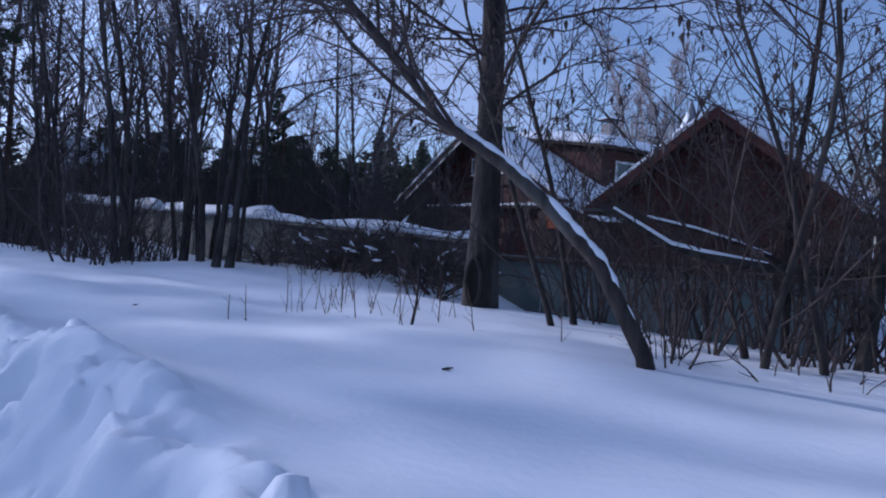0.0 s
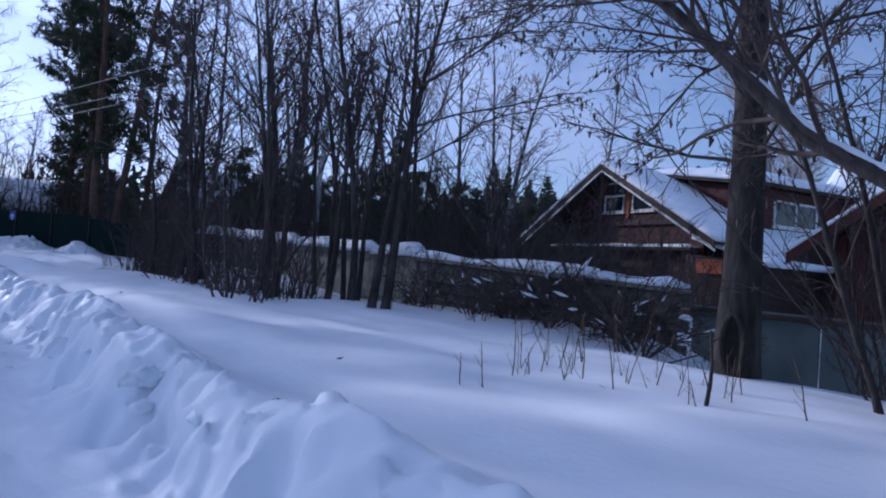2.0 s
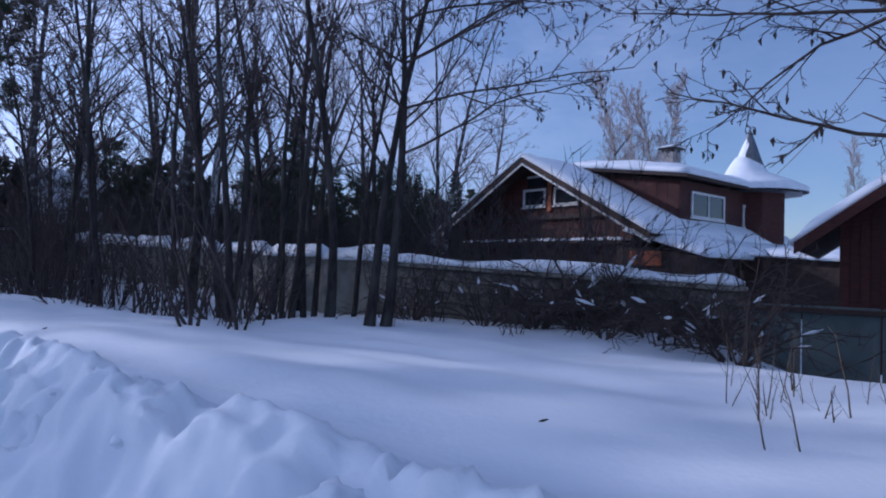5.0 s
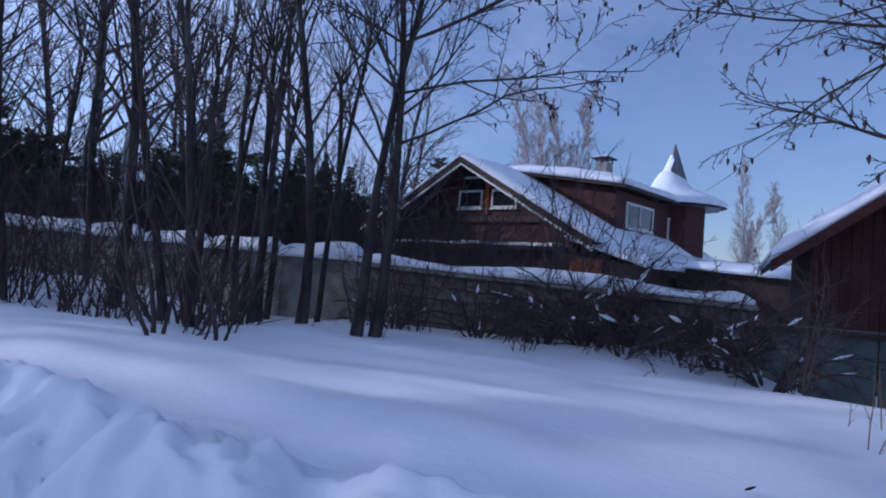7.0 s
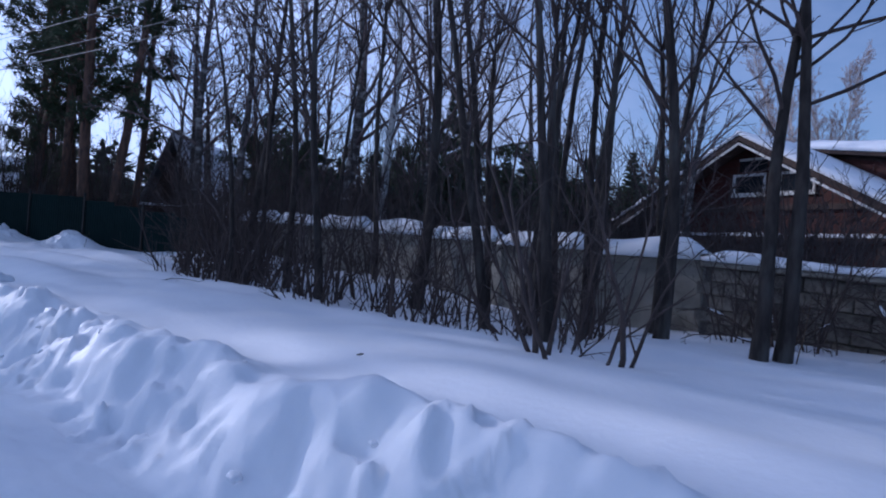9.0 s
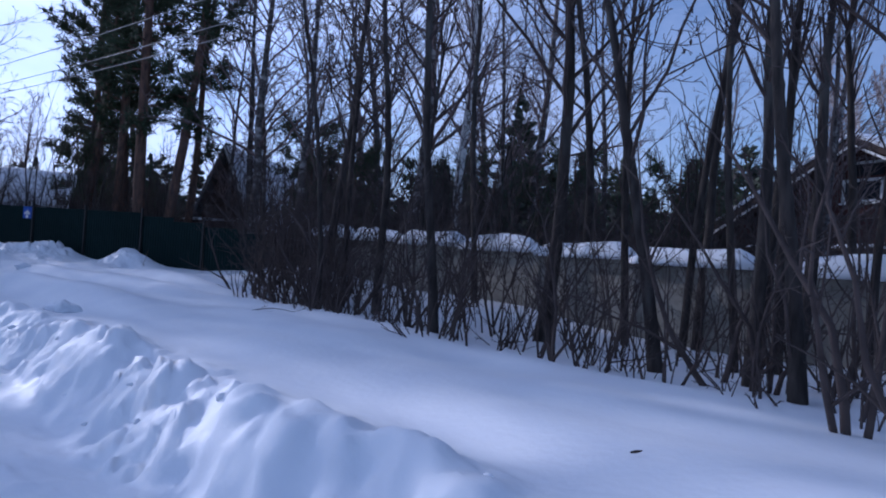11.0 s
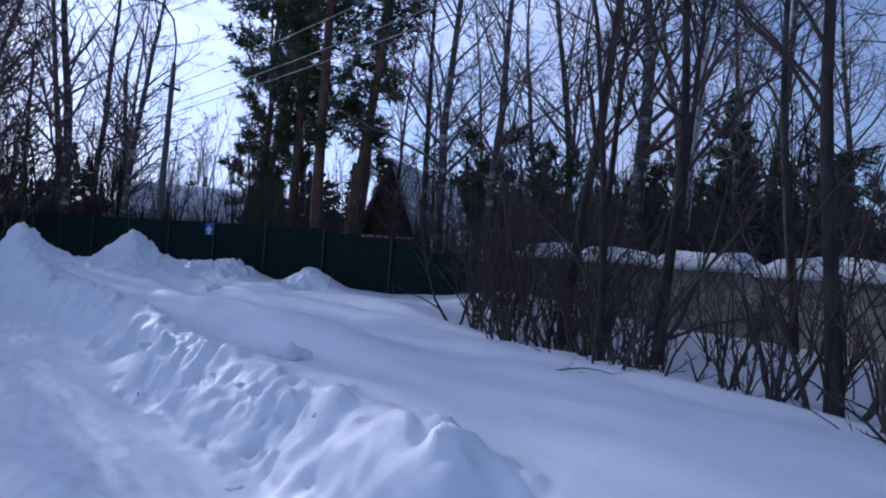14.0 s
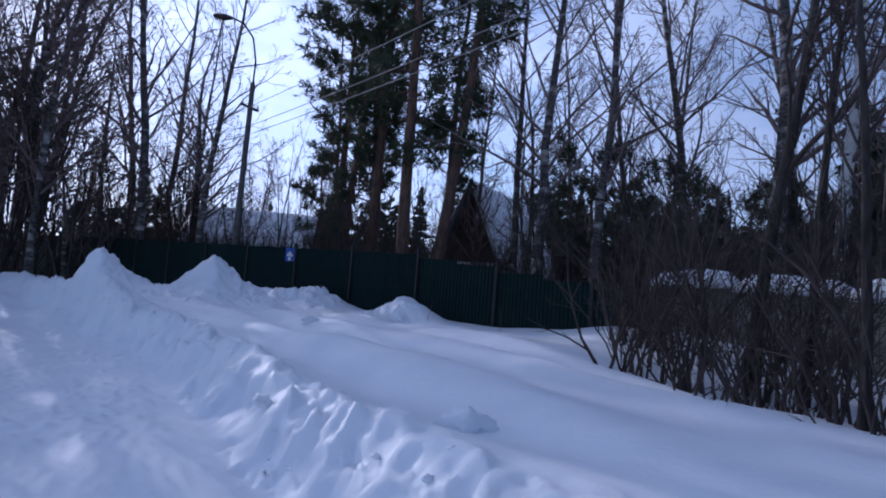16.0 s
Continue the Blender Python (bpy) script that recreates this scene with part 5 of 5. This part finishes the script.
fallen_limb((3.0, 5.6, 0.0), [(0.7, 0.0, 1.36), (-0.21, 0.0, 1.37), (-0.8, 0.0, 1.45), (-1.09, 0.0, 1.51), (-1.6, 0.0, 1.8), (-1.89, 0.0, 1.81)], (0.045, 0.042, 0.036, 0.03, 0.022, 0.01), 3, "snow-laden broken limb hung across the bushes")
fallen_limb((3.0, 5.6, 0.0), [(0.39, 0.2, 1.21), (-0.11, 0.2, 1.46), (-0.42, 0.2, 1.57), (-0.78, 0.2, 1.67), (-1.24, 0.2, 1.76), (-1.74, 0.2, 1.91)], (0.026, 0.024, 0.02, 0.016, 0.012, 0.006), 5, "thin snow-laden limb hung across the bushes")
SIDE = [bare_tree(820 + k, h, r, first=0.12, limbs=22, reach=0.42, up=0.03, counts=(5, 4, 3), steep=0.8, thin=0.005, wobble=0.07, lean=ln, limb_r=0.28, segs=(5, 4, 2, 2), catkin=0.04) for k, (h, r, ln) in enumerate(((6.5, 0.05, (-0.18, 0.1)), (7.5, 0.055, (0.15, 0.0)), (5.5, 0.036, (-0.3, 0.05))))]
for x, y, k, sz, tn in ((2.85, 4.75, 0, 0.65, 0.0), (3.4, 5.3, 1, 1.0, 0.6), (1.2, 6.85, 2, 1.0, 0.3), (1.45, 7.1, 0, 0.8, 0.3), (4.4, 4.6, 1, 0.9, 2.2), (3.9, 7.3, 0, 1.1, 1.3), (5.4, 6.2, 1, 1.1, 3.3), (2.45, 5.0, 2, 0.9, 1.9), (5.2, 3.2, 1, 1.0, 1.0)):
    plant("alder_tree", SIDE[k], stand_xy(x, y, tn, sz), "small crooked leafless alder beside the leaning tree", "tree", "alders at the shed")
for k in range(9):
    plant("willow_bush", BUSH[k % 5], stand_xy(1.6 + k * 0.33, 4.9 + (k % 3) * 0.5 - k * 0.08, turned(), 0.5 + 0.06 * (k % 4)), "low leafless bush with thin stems in snow", "bush", "bushes at the leaning tree")

for x, y, k, sz in ((1.7, 7.6, 0, 0.6), (2.6, 6.9, 1, 0.55), (3.3, 6.4, 0, 0.7), (4.2, 6.0, 1, 0.6), (4.9, 5.2, 0, 0.6), (2.2, 8.6, 1, 0.5), (3.0, 8.0, 0, 0.6), (5.4, 4.4, 1, 0.55), (3.6, 5.0, 1, 0.4), (2.1, 6.2, 0, 0.4), (2.9, 5.7, 1, 0.55), (3.8, 5.6, 0, 0.6), (4.5, 5.5, 1, 0.6), (3.2, 7.2, 1, 0.7), (4.0, 6.6, 0, 0.7), (5.0, 6.0, 1, 0.75), (2.4, 7.6, 0, 0.6), (1.9, 8.2, 1, 0.5), (5.6, 5.2, 0, 0.7), (6.0, 4.2, 1, 0.7)):
    plant("willow_bush", TALL_BUSH[k], stand_xy(x, y, turned(), sz), "dark leafless brushwood before the red shed", "bush", "bushes at the shed")

# ---- small things on the snow ----


def stalk(x, y, h, lean, r=0.008, name="dry_stalk", label="thin dry stalk standing in the snow", mat=None):
    rng = np.random.default_rng(int(abs(x * 997 + y * 31)) + 5)
    t = Tubes()
    line = bend(rng, (0, 0, -0.2), (lean[0], lean[1], 1), h + 0.2, 6, 0.05, 0)
    t.add(line, np.linspace(r, r * 0.35, 7), 6)
    sprout(rng, t, line, r * 0.6, 0, 0, 0.7, (3,), 0.02, 0.3, r * 0.3)
    ob = new(name, t.mesh(name, mat or STALK))
    ob.matrix_world = stand_xy(x, y)
    return tagged(ob, label, "plant", "dry stalks in the field")


stalk(-0.36, 6.24, 0.62, (0.01, 0), 0.022, "stake", "dark wooden stake standing in the snow", BARK)
for k in range(38):
    p = at(rnd.uniform(4.1, 6.4), rnd.uniform(4.5, 5.5))
    stalk(p.x, p.y, rnd.uniform(0.15, 0.6), (rnd.uniform(-0.35, 0.35), rnd.uniform(-0.2, 0.2)), rnd.uniform(0.004, 0.009))
for x, y, h in ((-2.03, 6.39, 0.35), (-2.2, 6.42, 0.25), (-1.85, 7.18, 0.5), (-1.2, 7.1, 0.6), (-4.4, 12.9, 0.7), (-19.9, 24.3, 0.5), (-18.1, 24.4, 0.5), (1.0, 5.6, 0.5), (0.3, 6.0, 0.5)):
    stalk(x, y, h, (rnd.uniform(-0.2, 0.2), 0.1))


def clod(x, y, size, seed):
    rng = np.random.default_rng(seed)
    bm = bmesh.new()
    bmesh.ops.create_icosphere(bm, subdivisions=3 if size > 0.1 else 2, radius=1.0)
    for v in bm.verts:
        k = 1 + 0.62 * noise.noise(v.co * 1.6 + Vector((seed * 1.37, 0.4, 0))) + 0.34 * noise.noise(v.co * 4 + Vector((0, seed, 0)))
        v.co = Vector((v.co.x * size * 1.25 * k, v.co.y * size * k, v.co.z * size * 0.7 * k))
    me = bpy.data.meshes.new("snow_clod")
    bm.to_mesh(me)
    bm.free()
    me.materials.append(SNOW)
    me.polygons.foreach_set("use_smooth", [True] * len(me.polygons))
    ob = new("snow_clod", me)
    ob.matrix_world = stand_xy(x, y, seed) @ Matrix.Translation((0, 0, size * 0.05))
    return tagged(ob, "loose lump of snow on the snow", "snow lump", "snow lumps")


clod(-15.6, 15.83, 0.16, 1)
clod(-20.9, 21.2, 0.16, 2)
for k, (x, y, size) in enumerate(((-4.6, 5.8, 0.12), (-4.45, 5.55, 0.08), (-3.75, 5.12, 0.08), (-3.2, 4.75, 0.06), (-6.0, 7.0, 0.06), (-17.8, 16.1, 0.09), (-17.2, 15.6, 0.07), (-14.6, 13.6, 0.07), (-9.9, 10.2, 0.07))):
    clod(x, y, size, 70 + k)
for k in range(46):
    s = rnd.uniform(2.5, 27)
    p = at(s, float(np.interp(s, FOOT_S, FOOT_D)) + 0.25 + rnd.gauss(0, 0.30))
    clod(p.x, p.y, rnd.uniform(0.015, 0.035) * (1.7 if k % 9 == 0 else 1), 10 + k)
for x, y, r in ((-3.2, 5.05, 0.02), (0.01, 4.45, 0.02), (-11.07, 12.4, 0.025), (-11.5, 11.6, 0.025), (-18.5, 14.7, 0.03), (-3.4, 6.9, 0.015), (-8.6, 11.0, 0.015)):
    t = Tubes()
    t.add(np.array([(-r * 2, 0, 0.015), (0, r * 0.3, 0.02), (r * 2, -r * 0.2, 0.03)]), (r * 0.3, r * 0.6, r * 0.2), 5)
    ob = new("bark_scrap", t.mesh("bark_scrap", BARK))
    ob.matrix_world = stand_xy(x, y)
    tagged(ob, "small dark scrap of bark on the snow", "debris", "scraps on the snow")
for x, y, tn, ln in ((-13.2, 15.6, 0.5, 1.0), (-0.2, 9.0, 0.3, 1.3), (-11.9, 17.3, 2.6, 0.8)):
    rng = np.random.default_rng(int(ln * 10))
    t = Tubes()
    line = bend(rng, (0, 0, -0.03), (1, 0, 0.25), ln, 7, 0.12, 0.02)
    t.add(line, np.linspace(0.012, 0.004, 8), 6)
    sprout(rng, t, line, 0.008, 0, 0, 0.6, (3, 2), 0.02, 0.4, 0.003)
    ob = new("fallen_twig", t.mesh("fallen_twig", BARK))
    ob.matrix_world = stand_xy(x, y, tn)
    tagged(ob, "thin fallen twig lying on the snow", "twig", "fallen twigs")


# ---- woods behind the yards ----


def woods():
    """Dark young conifers and brushwood that close the view, as one mass."""
    rng = np.random.default_rng(77)
    t, br = Tubes(), Tubes()
    for k in range(260):
        s, d = rng.uniform(21, 95), rng.uniform(19, 58)
        if d < 34 and s < 26:
            continue
        if s > 40:
            d = rng.uniform(16 if s < 60 else 3, 60) - 0.2 * (s - 40)
        p = at(s, d)
        hx, hy = p.x + 24.2, p.y - 38
        if abs(hx) < 6 and abs(hy) < 7 or abs(p.x + 36) < 6 and abs(p.y - 38) < 6:
            continue
        foot = np.array([p.x, p.y, ground_z(s, d)])
        hgt = rng.uniform(2.6, 7.2) * (1 + 0.008 * d)
        round_top = rng.random() < 0.55
        wid = hgt * (rng.uniform(0.28, 0.40) if round_top else rng.uniform(0.16, 0.28))
        t.add((foot, foot + np.array([0, 0, hgt])), (0.10, 0.02), 3)
        for q in range(int(hgt * 24)):
            u = rng.uniform(0.06, 1.0)
            full = math.sin(math.pi * min(0.96, 0.25 + 0.72 * u)) if round_top else (1 - u) ** 0.8
            a = rng.uniform(0, 6.28)
            ln = wid * full * rng.uniform(0.5, 1.25) + 0.12
            w = np.array([math.cos(a), math.sin(a), rng.uniform(-0.35, 0.55)])
            o = foot + np.array([0, 0, u * hgt - 0.1])
            e = o + w * ln
            t.add((o, o + w * ln * 0.6, e), (0.05, 0.17, 0.02), 3)
    tagged(new("far_conifers", t.mesh("far_conifers", NEEDLE)), "dark mass of young conifers behind the yards", "woods", kind="stuff")
    for k in range(420):
        s, d = rng.uniform(10, 60), rng.uniform(10.6, 20)
        if s > 36:
            d = rng.uniform(4, 16) - 0.5 * (s - 44)
            if d < 0.4 and s < 47:
                continue
        p = at(s, d)
        if s < 36 and d < 10.6:
            continue
        if s > 28 and p.y < 26.6 - 0.2475 * (p.x + 23.5) + 0.8:
            continue
        foot = np.array([p.x, p.y, ground_z(s, d)])
        hgt = rng.uniform(1.8, 4.6)
        for q in range(7):
            w = np.array([rng.normal(0, 0.3), rng.normal(0, 0.3), 1])
            line = bend(rng, foot, w, hgt * rng.uniform(0.5, 1.0), 3, 0.12, 0.03)
            br.add(line, (0.022, 0.017, 0.012, 0.005), 3)
            for c in range(7):
                e = line[1] + (line[3] - line[1]) * rng.random()
                sw = side_way(rng, line[3] - line[1], 0.7)
                br.add((e, e + sw * rng.uniform(0.3, 0.9)), (0.010, 0.003), 3)
    tagged(new("far_brushwood", br.mesh("far_brushwood", TWIG)), "dark leafless brushwood behind the walls", "woods", kind="stuff")


woods()
